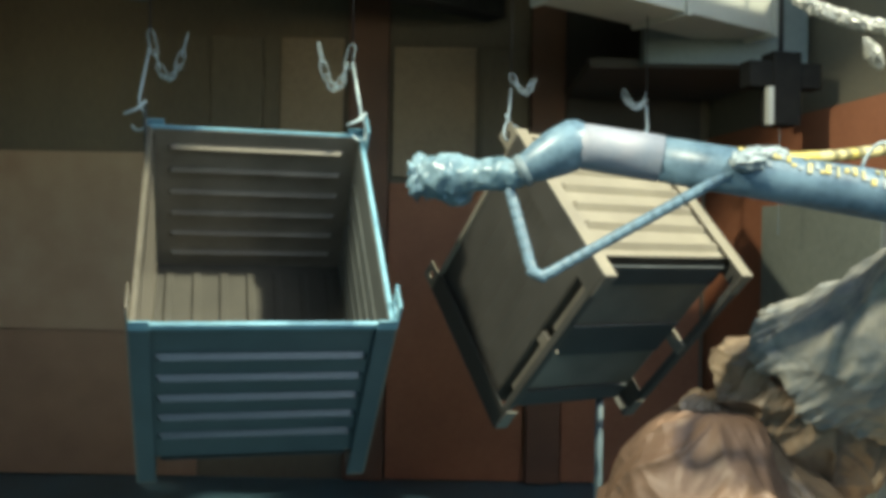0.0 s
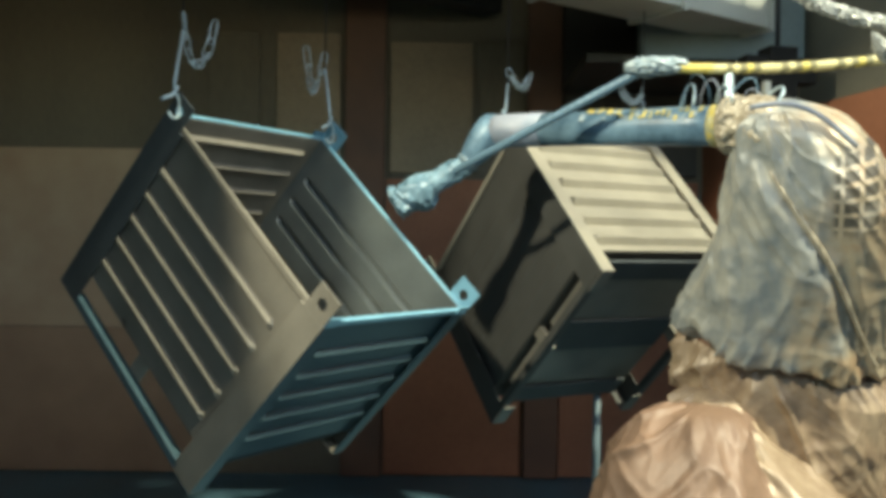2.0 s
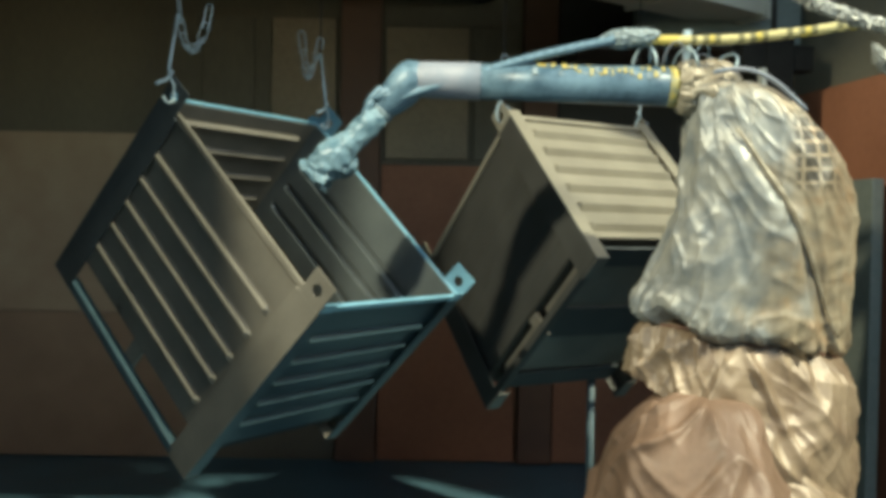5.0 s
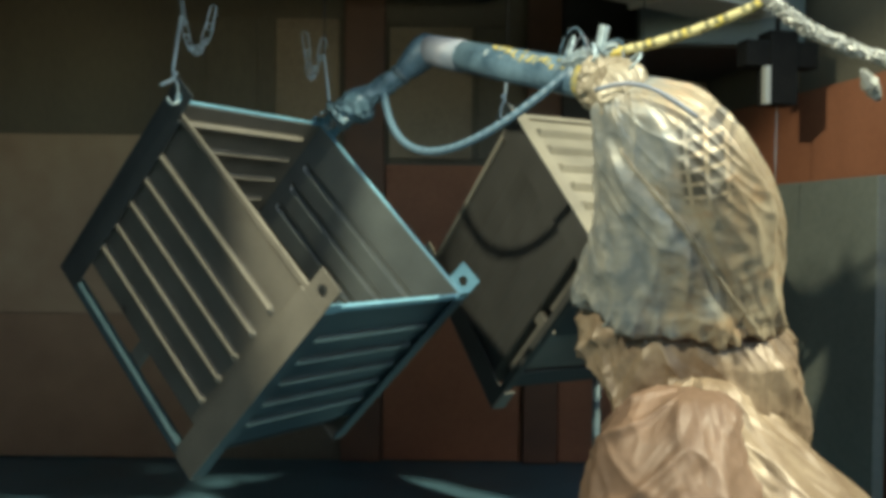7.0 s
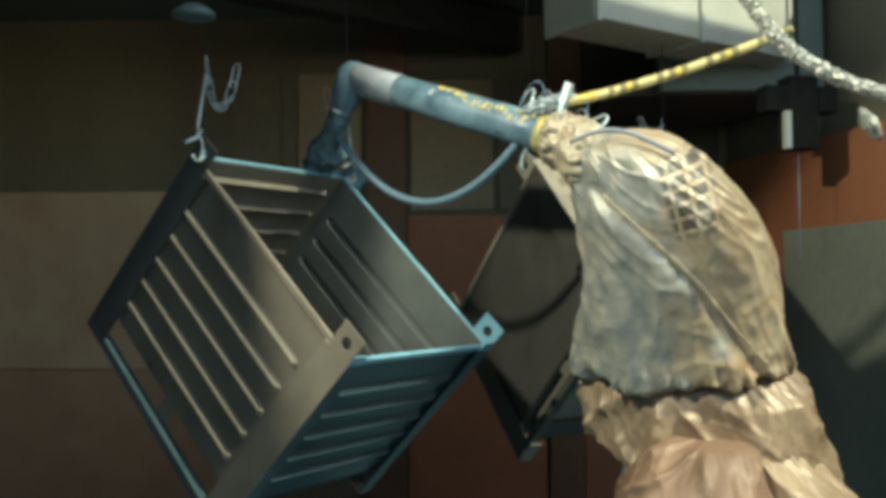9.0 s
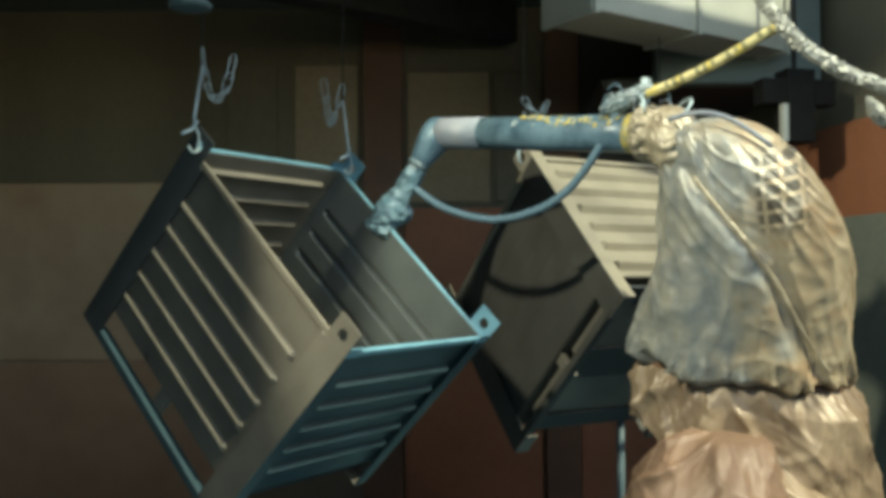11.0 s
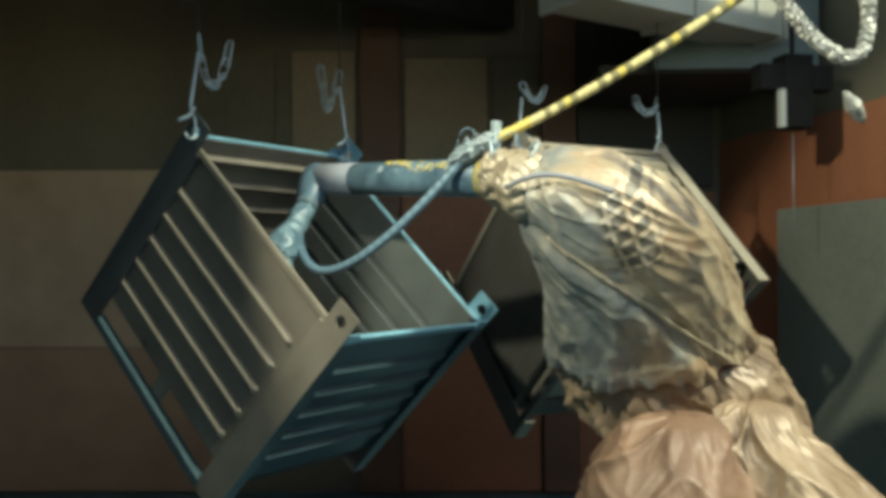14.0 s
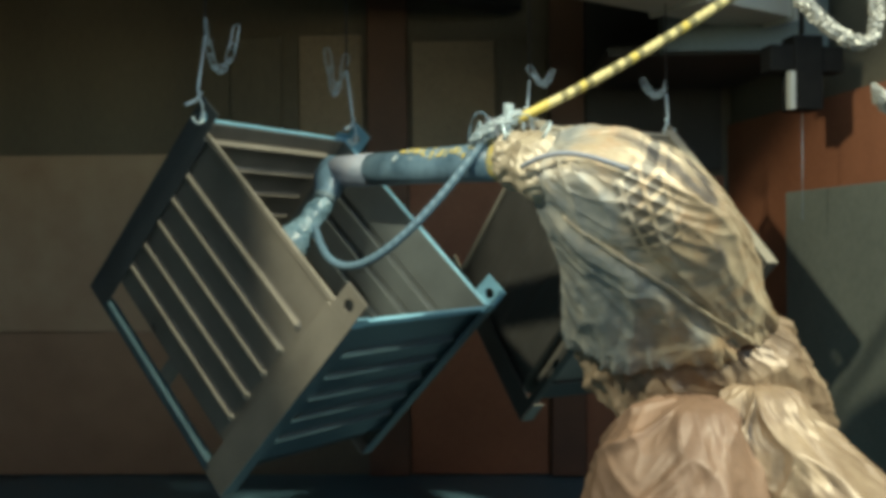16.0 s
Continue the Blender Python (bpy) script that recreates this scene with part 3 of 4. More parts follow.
def arm_fold(u, w, z):
    c, s = math.cos(w), math.sin(w)
    low = near(z, -0.62, 0.16)
    top = near(z, 0.0, 0.16)
    body = 0.020 * drape(w, z, 1.3, 1.1, 1.1, 2.0) + 0.012 * drape(w, z, -1.1, 2.1, 1.7, 5.3) + 0.006 * drape(w, z, 2.2, 4.2, 3.0, 8.1)
    wrinkle = 0.008 * drape(w, z, 0.4, 0.8, 7.0, 3.7) * (0.35 + low) + 0.0035 * drape(w, z, -0.8, 3.0, 13.0, 9.4) + 0.004 * top * drape(w, z, 1.0, 5.0, 4.0, 1.2)
    # overlap edge of the flap: the part before it stands proud
    line = flap_line(z)
    x = 0.20 + c * 0.30
    flap = 0.0
    if s < 0 and -0.70 < z < -0.05:
        e = (line - x) / 0.022
        flap = 0.028 / (1 + math.exp(-max(-30, min(30, e * 3)))) * min(1, (-0.05 - z) / 0.1) * near(min(e, 8) if e > 0 else 0, 0, 7)
    tie = near(z, -0.735, 0.10)
    pleat = tie * (0.032 * drape(w, z, 0.3, 5.5, 0.8, 4.4) + 0.018 * drape(w, z, -0.5, 9.0, 1.5, 7.7) - 0.008)
    # the bag hangs over the tie in front and is drawn tight behind
    sack = low * (0.028 * noise.noise(Vector((c * 1.6 + 2, s * 1.6, 0.4))) - 0.018 * (0.5 + 0.5 * c))
    return (body + wrinkle) * (1 - 0.7 * tie) + flap + pleat + sack - 0.02


def skirt_fold(u, w, z):
    """Fine pleats below the tie that run into slanting slack folds."""
    gather = near(z, -0.73, 0.10)
    slack = 0.036 * drape(w, z, -2.2, 1.2, 1.4, 6.1) + 0.024 * drape(w, z, 1.8, 2.0, 1.8, 2.9) + 0.012 * drape(w, z, -1.2, 4.0, 2.4, 9.3) + 0.006 * drape(w, z, 2.0, 6.0, 6.0, 4.2)
    pleat = gather * (0.020 * drape(w, z, 0.6, 5.0, 0.8, 4.4) + 0.012 * drape(w, z, 1.2, 9.0, 1.2, 7.7))
    return slack * min(1, (-0.725 - z) / 0.09) + pleat - 0.02


UPPER = [(0.075, 0.02, 0.09, 0.05), (0.068, -0.04, 0.15, 0.10), (0.03, -0.085, 0.225, 0.15), (-0.05, -0.10, 0.32, 0.18), (-0.17, -0.105, 0.41, 0.21),
         (-0.31, -0.13, 0.475, 0.215), (-0.46, -0.18, 0.48, 0.22), (-0.60, -0.25, 0.475, 0.225), (-0.68, -0.29, 0.47, 0.23), (-0.715, -0.28, 0.455, 0.215), (-0.735, -0.22, 0.435, 0.165)]
SKIRT = [(-0.725, -0.20, 0.425, 0.155), (-0.755, -0.245, 0.445, 0.185), (-0.85, -0.27, 0.465, 0.225), (-0.95, -0.30, 0.475, 0.255), (-1.10, -0.34, 0.48, 0.29), (-1.30, -0.36, 0.50, 0.30)]


def hem(w):
    """The skirt's lower edge: short in front, long at the back of the arm."""
    return -0.97 - 0.34 * (0.5 + 0.5 * math.cos(w + 0.35)) ** 1.5 + 0.045 * math.sin(2 * w + 1.0)


def skirt_skin(n=280, rows=110):
    sect = dense(SKIRT, 260)
    bm = bmesh.new()
    rings = []
    for i in range(rows):
        ring = []
        for k in range(n):
            w = 2 * math.pi * k / n
            z = -0.725 + (hem(w) + 0.725) * i / (rows - 1)
            q = sect[min(259, max(0, bisect_down(sect, z)))]
            f = skirt_fold(0, w, z)
            x = (q[1] + q[2]) / 2 + math.cos(w) * ((q[2] - q[1]) / 2 + f)
            ring.append(bm.verts.new((x, math.sin(w) * (q[3] + f), z - 0.2 * (x + 0.28))))
        rings.append(ring)
    for r0, r1 in zip(rings, rings[1:]):
        for k in range(n):
            bm.faces.new((r0[k], r0[(k + 1) % n], r1[(k + 1) % n], r1[k]))
    return bm


def bisect_down(sect, z):
    """Index of the first section at or below z in a list of falling z."""
    a, b = 0, len(sect) - 1
    while a < b:
        m = (a + b) // 2
        if sect[m][0] > z:
            a = m + 1
        else:
            b = m
    return a


upper_arm = part("upper_arm_cover", loft(dense(UPPER, 200), 280, arm_fold, True, 0.2), COVER, robot, "crumpled tan cover stained grey-blue with overspray", True)
skirt = part("gathered_skirt", skirt_skin(), SKIRTMAT, upper_arm, "gathered hem of the cover below its tie", True)


def tie_cord():
    pts = []
    for k in range(49):
        w = 2 * math.pi * k / 48
        pts.append((0.107 + math.cos(w) * 0.325, math.sin(w) * 0.17, -0.733 + 0.006 * math.sin(5 * w) - 0.2 * (0.387 + math.cos(w) * 0.325)))
    return piped("tie_cord", pts, 0.006, BROWN, upper_arm, "dark elastic cord", 8)




def flap_welt():
    """Rolled edge of the cover's flap, lying on the skin from the cuff to the tie."""
    sect, pts, rad = dense(UPPER, 200), [], []
    for i in range(60):
        u = i / 59
        z = -0.09 - 0.57 * u
        x = flap_line(z)
        q = sect[bisect_down(sect, z)]
        c = max(-0.98, min(0.98, (x - (q[1] + q[2]) / 2) / ((q[2] - q[1]) / 2)))
        w = 2 * math.pi - math.acos(c)
        f = arm_fold(0, w, z)
        drop = 0.2 * (x + 0.28) * max(0.0, min(1.0, (-0.15 - z) / 0.5))
        pts.append((x, math.sin(w) * (q[3] + f) - 0.004, z - drop))
        rad.append(0.004 + 0.006 * math.sin(math.pi * min(1, u * 1.1 + 0.02)) * (1 + 0.5 * noise.noise(Vector((u * 9, 3, 1)))))
    return piped("flap_welt", pts, rad, CUFFMAT, upper_arm, "rolled edge of the cover's flap", 10)


tie_cord()
flap_welt()


def base_fold(u, w, z):
    folds = 0.044 * drape(w, z, 2.6, 0.9, 1.3, 3.3) + 0.026 * drape(w, z, -2.2, 1.9, 1.8, 6.6) + 0.008 * drape(w, z, 3.2, 3.6, 3.4, 1.8) + 0.004 * drape(w, z, -1.0, 4.0, 9.0, 5.1)
    return folds - 0.02


BASEC = [(1.03, -0.26, -0.08, 0.10), (1.0, -0.36, -0.01, 0.19), (0.91, -0.45, 0.03, 0.27), (0.74, -0.53, 0.08, 0.36), (0.45, -0.58, 0.12, 0.42), (0.2, -0.60, 0.14, 0.44), (0.0, -0.60, 0.14, 0.44)]
bm = loft(dense(BASEC, 110), 200, base_fold)
bmesh.ops.translate(bm, vec=(0, -0.12, 0), verts=bm.verts)
base_cover = part("base_cover", bm, BROWNCOVER, robot, "brown fabric cover over the robot's base", True)
REARC = [(1.07, 0.0, 0.09, 0.06), (1.04, -0.06, 0.17, 0.14), (0.95, -0.09, 0.25, 0.20), (0.82, -0.10, 0.40, 0.26), (0.66, -0.10, 0.56, 0.30), (0.45, -0.10, 0.72, 0.33), (0.2, -0.10, 0.80, 0.34), (0.0, -0.10, 0.82, 0.34)]
rear_cover = part("rear_cover", loft(dense(REARC, 110), 200, base_fold), SKIRTMAT, base_cover, "tan fabric over the rear of the base", True)

# forearm: straight tube along local x, origin at the wrist end, elbow at +x
forearm = piped("forearm", [(x, 0, 0) for x in (0.22, 0.5, 0.8, 0.98)], [0.062, 0.064, 0.067, 0.069], BLUE, robot, "blue oversprayed forearm tube", 28)
piped("tape_band", [(0.0, 0, 0), (0.05, 0, 0), (0.24, 0, 0)], [0.061, 0.0635, 0.0645], TAPE, forearm, "pale wrapped tape band", 28)
rng = random.Random(5)
for i in range(32):
    x, up = 0.42 + 0.45 * (i + rng.random() * 0.6) / 32, rng.uniform(28, 72)
    bm = bmesh.new()
    h = rng.uniform(0.004, 0.017)
    box(bm, (-rng.uniform(0.003, 0.009), -h, -0.002), (rng.uniform(0.003, 0.009), h, 0.002), 0.001, pose(x, 0, 0, up) @ pose(0, 0, 0.0635 + 0.008 * (x - 0.22) / 0.88))
    part("paint_mark", bm, YELLOW if i % 3 else CLEARFILM, forearm, "worn yellow lettering bar")
piped("elbow_band", [(0.885, 0, 0), (0.9, 0, 0), (0.925, 0, 0)], [0.0695, 0.071, 0.070], YELLOW, forearm, "yellow band at the elbow", 28)
def cuff():
    """Sleeve end gathered on the tube, widening into the cover, with fine pleats along it."""
    bm, rings, n = bmesh.new(), [], 96
    for i in range(44):
        u = i / 29
        x = 0.915 + 0.15 * min(u, 1) + 0.07 * math.sin(max(0, u - 1) * 3.1)
        r = (0.074 + 0.040 * min(u, 1) ** 0.8 + 0.012 * math.sin(u * 9) * max(0, 1 - u)) * math.sqrt(max(0.0004, 1 - (max(0, u - 1) / 0.49) ** 2))
        ring = []
        for k in range(n):
            w = 2 * math.pi * k / n
            f = (0.016 * drape(w, u, 0.5, 3.0, 0.7, 3.1) + 0.007 * drape(w, u, -0.6, 6.0, 1.2, 6.4) + 0.005 * drape(w, u, 0.2, 0.9, 4.0, 8.8) - 0.010) * (1 if u < 1 else r / 0.114)
            ring.append(bm.verts.new((x + 0.4 * f, math.cos(w) * (r + f), math.sin(w) * (r + f) - 0.03 * u * u)))
        rings.append(ring)
    for r0, r1 in zip(rings, rings[1:]):
        for k in range(n):
            bm.faces.new((r0[k], r0[(k + 1) % n], r1[(k + 1) % n], r1[k]))
    bm.faces.new(rings[-1])
    return part("gathered_cuff", bm, CUFFMAT, forearm, "gathered cuff of the cover", True)


cuff()

# clamp and cable at the elbow
boxed("hose_clamp", (0.93, -0.035, 0.068), (0.955, -0.005, 0.19), ZINC, forearm, "upright hose clamp", 0.004)
piped("cable_loop", [(-0.04 + 0.31 * u, -0.12, 0.10 + 0.06 * math.sin(u * math.pi) - 0.13 * u) for u in [k / 14 for k in range(15)]], 0.008, TAPE, upper_arm, "pale loop of cable", 10)
rng = random.Random(11)
for i in range(7):
    # stray loops of tie wire and film strips round the elbow
    x, h, lean = 0.80 + 0.045 * i, rng.uniform(0.05, 0.11), rng.uniform(-0.05, 0.05)
    piped("tie_wire", [(x + lean * math.sin(a) + 0.035 * math.cos(a) * (1 if i % 2 else -1), -0.03 + 0.04 * math.cos(a * 0.7 + i), 0.062 + h * math.sin(a)) for a in [math.pi * k / 10 for k in range(11)]],
          0.0026 if i % 3 else 0.005, (ZINC, BLUE, TAPE)[i % 3], forearm, "stray loop of tie wire", 6)

# wrist: tapering bent piece from the tube's end to the gun; local x runs from tube end to gun mount
wrist = piped("wrist", [(x, 0, 0) for x in (-0.066, -0.058, -0.04, -0.015, 0.015, 0.05, 0.10, 0.135, 0.15, 0.158, 0.162)], [0.012, 0.034, 0.055, 0.066, 0.069, 0.067, 0.056, 0.045, 0.038, 0.034, 0.02], BLUE, robot, "blue oversprayed wrist joint", 28, 0.05)
piped("wrist_flange", [(0.14, 0, 0), (0.143, 0, 0), (0.165, 0, 0), (0.168, 0, 0)], [0.03, 0.047, 0.047, 0.03], POLE, wrist, "dull round flange", 20)


def crumpled(name, keys, parent, label, amount, rough):
    """Bag of film along local x: keys are (x, radius); crumpled by noise."""
    bm = bmesh.new()
    rings = []
    prof = [(x, r) for x, r, _, _ in dense([(a, b, 0, 0) for a, b in keys], 40)]
    for x, r in prof:
        ring = []
        for k in range(40):
            w = 2 * math.pi * k / 40
            c, s = math.cos(w), math.sin(w)
            f = 1 + amount * crease(c * rough + x * 14, s * rough, x * 22) + 0.4 * amount * crease(c * rough * 2.3, s * rough * 2.3 + 4, x * 50)
            ring.append(bm.verts.new((x + 0.012 * noise.noise(Vector((c * 3, s * 3, x * 9))), c * r * f, s * r * f)))
        rings.append(ring)
    for r0, r1 in zip(rings, rings[1:]):
        for k in range(40):
            bm.faces.new((r0[k], r0[(k + 1) % 40], r1[(k + 1) % 40], r1[k]))
    bm.faces.new(rings[0])
    bm.faces.new(rings[-1])
    return part(name, bm, PLASTIC, parent, label, True)


# gun wrapped in crumpled film; local x runs from mount to nozzle
gun = crumpled("spray_gun", [(-0.03, 0.02), (0.0, 0.042), (0.05, 0.048), (0.10, 0.044), (0.15, 0.050), (0.19, 0.064), (0.24, 0.068), (0.275, 0.055), (0.29, 0.036)], robot, "spray gun wrapped in crumpled film", 0.1, 1.2)
crumpled("film_end", [(0.255, 0.045), (0.28, 0.060), (0.30, 0.068), (0.315, 0.060), (0.32, 0.03)], gun, "loose ruffled end of the film", 0.24, 2.2)
crumpled("film_bulge", [(-0.06, 0.015), (-0.04, 0.042), (0.0, 0.055), (0.04, 0.042), (0.06, 0.015)], gun, "film bulge over the valve block", 0.12, 1.2).matrix_basis = pose(0.20, -0.025, -0.03, 0, 0, 60)


def hose(name, n, length, radius, material, label, wobble=0.0):
    """Hose as rigid links, each along its local x."""
    made = []
    for i in range(n):
        bm = bmesh.new()
        h = length / 2
        tube(bm, [(-h - radius * 0.9, 0, 0), (-h - radius * 0.6, 0, 0), (-h, 0, 0), (h, 0, 0), (h + radius * 0.6, 0, 0), (h + radius * 0.9, 0, 0)],
             [radius * 0.45, radius * 0.8, radius, radius, radius * 0.8, radius * 0.45], 12, True, wobble * (0.6 + 0.4 * (i % 3)))
        made.append(part(name, bm, material[i % len(material)], robot, label, True))
    return made


paint_hose = hose("paint_hose", 30, 0.036, 0.0155, (BLUE,), "blue oversprayed paint hose")
supply_hose = hose("supply_hose", 40, 0.028, 0.0165, (YSMOOTH,) * 9 + (YHOSE, YHOSE, HOSEBAND, YHOSE, HOSEBAND, YSMOOTH, HOSEBAND, YHOSE) * 4, "yellow wrapped supply hose", 0.25)


def foil_links(n, length, radius):
    """Links of a hose wrapped in torn, crinkled foil: ragged rings, each link different."""
    made = []
    for i in range(n):
        rnd = random.Random(40 + i)
        bm, rings, seg = bmesh.new(), [], 16
        for j in range(7):
            x = -length * 0.75 + length * 1.5 * j / 6
            r = radius * (0.78 if j in (0, 6) else rnd.uniform(0.92, 1.18))
            rings.append([bm.verts.new((x + rnd.uniform(-0.003, 0.003), math.cos(2 * math.pi * k / seg) * r * q, math.sin(2 * math.pi * k / seg) * r * q))
                          for k in range(seg) for q in (rnd.choice((0.8, 0.95, 1.0, 1.08, 1.28)),)])
        for r0, r1 in zip(rings, rings[1:]):
            for k in range(seg):
                bm.faces.new((r0[k], r0[(k + 1) % seg], r1[(k + 1) % seg], r1[k]))
        bm.faces.new(rings[0])
        bm.faces.new(rings[-1])
        made.append(part("foil_hose", bm, FOIL, robot, "crinkled silver foil hose"))
    return made


foil_hose = foil_links(30, 0.034, 0.0175)
film_scrap = crumpled("film_scrap", [(-0.05, 0.004), (-0.03, 0.014), (0.0, 0.022), (0.03, 0.016), (0.05, 0.005)], robot, "torn scrap of clear film", 0.3, 2.2)
film_scrap.data.materials[0] = FOIL
knot = crumpled("hose_knot", [(-0.08, 0.014), (-0.045, 0.027), (0.0, 0.036), (0.04, 0.029), (0.08, 0.026), (0.12, 0.016)], robot, "clear film wrapped round the hose joint", 0.22, 1.7)
knot.data.materials[0] = CLEARFILM


# ---- movement ----
def along(p, q, up=(0, 0, 1)):
    """Pose at p with local x towards q."""
    d = (Vector(q) - Vector(p)).normalized()
    y = Vector(up).cross(d).normalized()
    z = d.cross(y)
    return Matrix.Translation(p) @ Matrix((d, y, z)).transposed().to_4x4()


def chain_rows(links, curves):
    """Rows for each link of a hose from (time, points of a curve)."""
    for i, ob in enumerate(links):
        rows = []
        for t, pts in curves:
            c = np.array([p[:] for p in pts])
            run = np.concatenate([[0], np.cumsum(np.linalg.norm(np.diff(c, axis=0), axis=1))])
            at = [np.array([np.interp(run[-1] * f, run, c[:, k]) for k in range(3)]) for f in (i / len(links), (i + 0.5) / len(links), (i + 1) / len(links))]
            m = along(at[0], at[2])
            m.translation = Vector(at[1])
            rows.append((t, m))
        walk(ob, rows)


def bezier(ctrl, n=24):
    out = []
    for i in range(n + 1):
        u, pts = i / n, [Vector(p) for p in ctrl]
        while len(pts) > 1:
            pts = [a.lerp(b, u) for a, b in zip(pts, pts[1:])]
        out.append(pts[0])
    return out


def bent(a, c, b):
    """A stiff hose with one tight bend at c."""
    return [a.lerp(c, 0.8 * i / 8) for i in range(8)] + bezier([a.lerp(c, 0.8), c, c.lerp(b, 0.07)], 10) + [c.lerp(b, 0.07 + 0.93 * i / 14) for i in range(1, 15)]


def motions():
    # crate 1 turns on its hanger
    turn = [(0, 14.6), (0.5, 25.9), (1.0, 44.4), (1.25, 52.0), (1.5, 56.2), (1.8, 57.1), (8, 57.1), (16, 57.1)]
    walk(crate_turning, [(t, pose(*C1, TILT, 0, a)) for t, a in turn])
    for ob, sx in zip(hooks_turning, (-1, 1)):
        walk(ob, [(t, hanger_pose(C1, a, sx)) for t, a in turn])
    # robot: elbow, wrist end of the forearm, gun mount, gun tip
    joints = [
        (0, (1.390, 2.387, 1.685), (0.350, 2.500, 1.855), (0.201, 2.515, 1.775), (0.020, 2.600, 1.771)),
        (0.5, (1.404, 2.426, 1.620), (0.362, 2.547, 1.775), (0.214, 2.559, 1.692), (0.014, 2.556, 1.693)),
        (1, (1.410, 2.484, 1.615), (0.360, 2.625, 1.649), (0.210, 2.633, 1.569), (0.015, 2.632, 1.613)),
        (1.5, (1.414, 2.585, 1.656), (0.363, 2.716, 1.626), (0.210, 2.722, 1.551), (0.016, 2.721, 1.601)),
        (1.7, (1.358, 2.789, 1.820), (0.303, 2.889, 1.804), (0.159, 2.898, 1.715), (-0.041, 2.892, 1.724)),
        (2, (1.041, 2.929, 1.966), (0.191, 3.560, 2.014), (0.089, 3.573, 1.879), (-0.084, 3.573, 1.779)),
        (2.5, (0.933, 3.039, 2.020), (0.026, 3.581, 1.944), (-0.026, 3.590, 1.783), (-0.213, 3.578, 1.711)),
        (3, (0.958, 3.101, 2.065), (-0.081, 3.267, 1.938), (-0.131, 3.276, 1.776), (-0.292, 3.363, 1.697)),
        (3.5, (0.794, 3.161, 2.047), (-0.262, 3.068, 2.038), (-0.375, 3.125, 1.924), (-0.421, 3.198, 1.744)),
        (4, (0.755, 3.132, 2.082), (-0.290, 3.290, 2.161), (-0.390, 3.371, 2.050), (-0.449, 3.378, 1.859)),
        (4.5, (0.939, 3.156, 2.066), (-0.120, 3.103, 2.079), (-0.234, 3.131, 1.957), (-0.352, 3.127, 1.795)),
        (7, (0.607, 3.063, 2.054), (-0.069, 3.832, 2.327), (-0.192, 3.846, 2.211), (-0.358, 3.846, 2.099)),
        (7.5, (0.462, 3.065, 1.991), (-0.164, 3.814, 2.403), (-0.254, 3.935, 2.324), (-0.412, 3.937, 2.202)),
        (8, (0.343, 3.064, 1.966), (-0.235, 3.826, 2.423), (-0.316, 3.940, 2.326), (-0.428, 3.952, 2.161)),
        (8.5, (0.236, 3.081, 1.985), (-0.472, 3.692, 2.483), (-0.559, 3.807, 2.394), (-0.631, 3.954, 2.278)),
        (9, (0.415, 3.092, 2.021), (-0.440, 3.604, 2.382), (-0.499, 3.625, 2.224), (-0.580, 3.775, 2.119)),
        (11.5, (0.740, 3.103, 2.037), (-0.063, 3.786, 2.145), (-0.157, 3.799, 2.003), (-0.262, 3.800, 1.833)),
        (12, (0.673, 3.101, 2.053), (-0.118, 3.798, 2.168), (-0.210, 3.809, 2.025), (-0.370, 3.801, 1.906)),
        (12.5, (0.663, 3.135, 2.028), (-0.220, 3.711, 2.135), (-0.302, 3.721, 1.987), (-0.462, 3.709, 1.868)),
        (13, (0.170, 3.005, 1.766), (-0.653, 3.671, 1.817), (-0.688, 3.555, 1.698), (-0.741, 3.391, 1.596)),
        (13.5, (0.207, 2.998, 1.816), (-0.564, 3.722, 1.892), (-0.606, 3.628, 1.757), (-0.690, 3.476, 1.657)),
        (14, (0.224, 3.001, 1.833), (-0.573, 3.697, 1.896), (-0.606, 3.589, 1.769), (-0.659, 3.453, 1.632)),
        (14.5, (0.228, 3.000, 1.832), (-0.561, 3.707, 1.869), (-0.593, 3.593, 1.747), (-0.655, 3.465, 1.607)),
        (15, (0.198, 2.999, 1.826), (-0.585, 3.713, 1.839), (-0.613, 3.596, 1.718), (-0.687, 3.491, 1.565)),
        (15.5, (0.198, 2.996, 1.786), (-0.562, 3.734, 1.762), (-0.589, 3.608, 1.651), (-0.616, 3.440, 1.546)),
        (16, (0.245, 2.999, 1.839), (-0.541, 3.711, 1.862), (-0.567, 3.607, 1.730), (-0.669, 3.516, 1.583)),
    ]
    # time, lean in degrees, shift along and up, pitch in degrees
    sag = [(0, -2, 0.05, -0.07, 8), (1.5, -2, 0.05, -0.07, 8), (2, -1.3, -0.01, -0.01, 10), (3, -0.6, 0.01, 0.01, 0), (4, 8, 0.05, -0.05, -2), (4.5, 6, 0.03, -0.04, 0), (7.2, 14, -0.04, -0.06, 10.6),
           (8, 19, -0.07, -0.06, 14), (9, 14.5, 0.0, -0.06, 4), (11.6, 9.8, 0.03, -0.028, 4), (12.5, 11, 0.04, -0.03, 2), (13, 20, -0.015, -0.055, 15), (14.6, 18, 0.015, -0.04, 11), (16, 17.2, 0.015, -0.045, 12)]
    arms, bodies, wrists, guns, bases, rears = [], [], [], [], [], []
    for t, e, f, w, g in joints:
        e, f, w, g = (Vector(p) - BASE for p in (e, f, w, g))
        arms.append((t, along(f, e)))
        axis = (e - Vector((0, 0, 0.872))).normalized()
        # the cover follows half of the forearm's turn and sags a little as the arm leans
        yaw = math.atan2((e - f).y, (e - f).x)
        back = Vector((math.cos(yaw * 0.5), math.sin(yaw * 0.5), 0))
        back = (back - axis * back.dot(axis)).normalized()
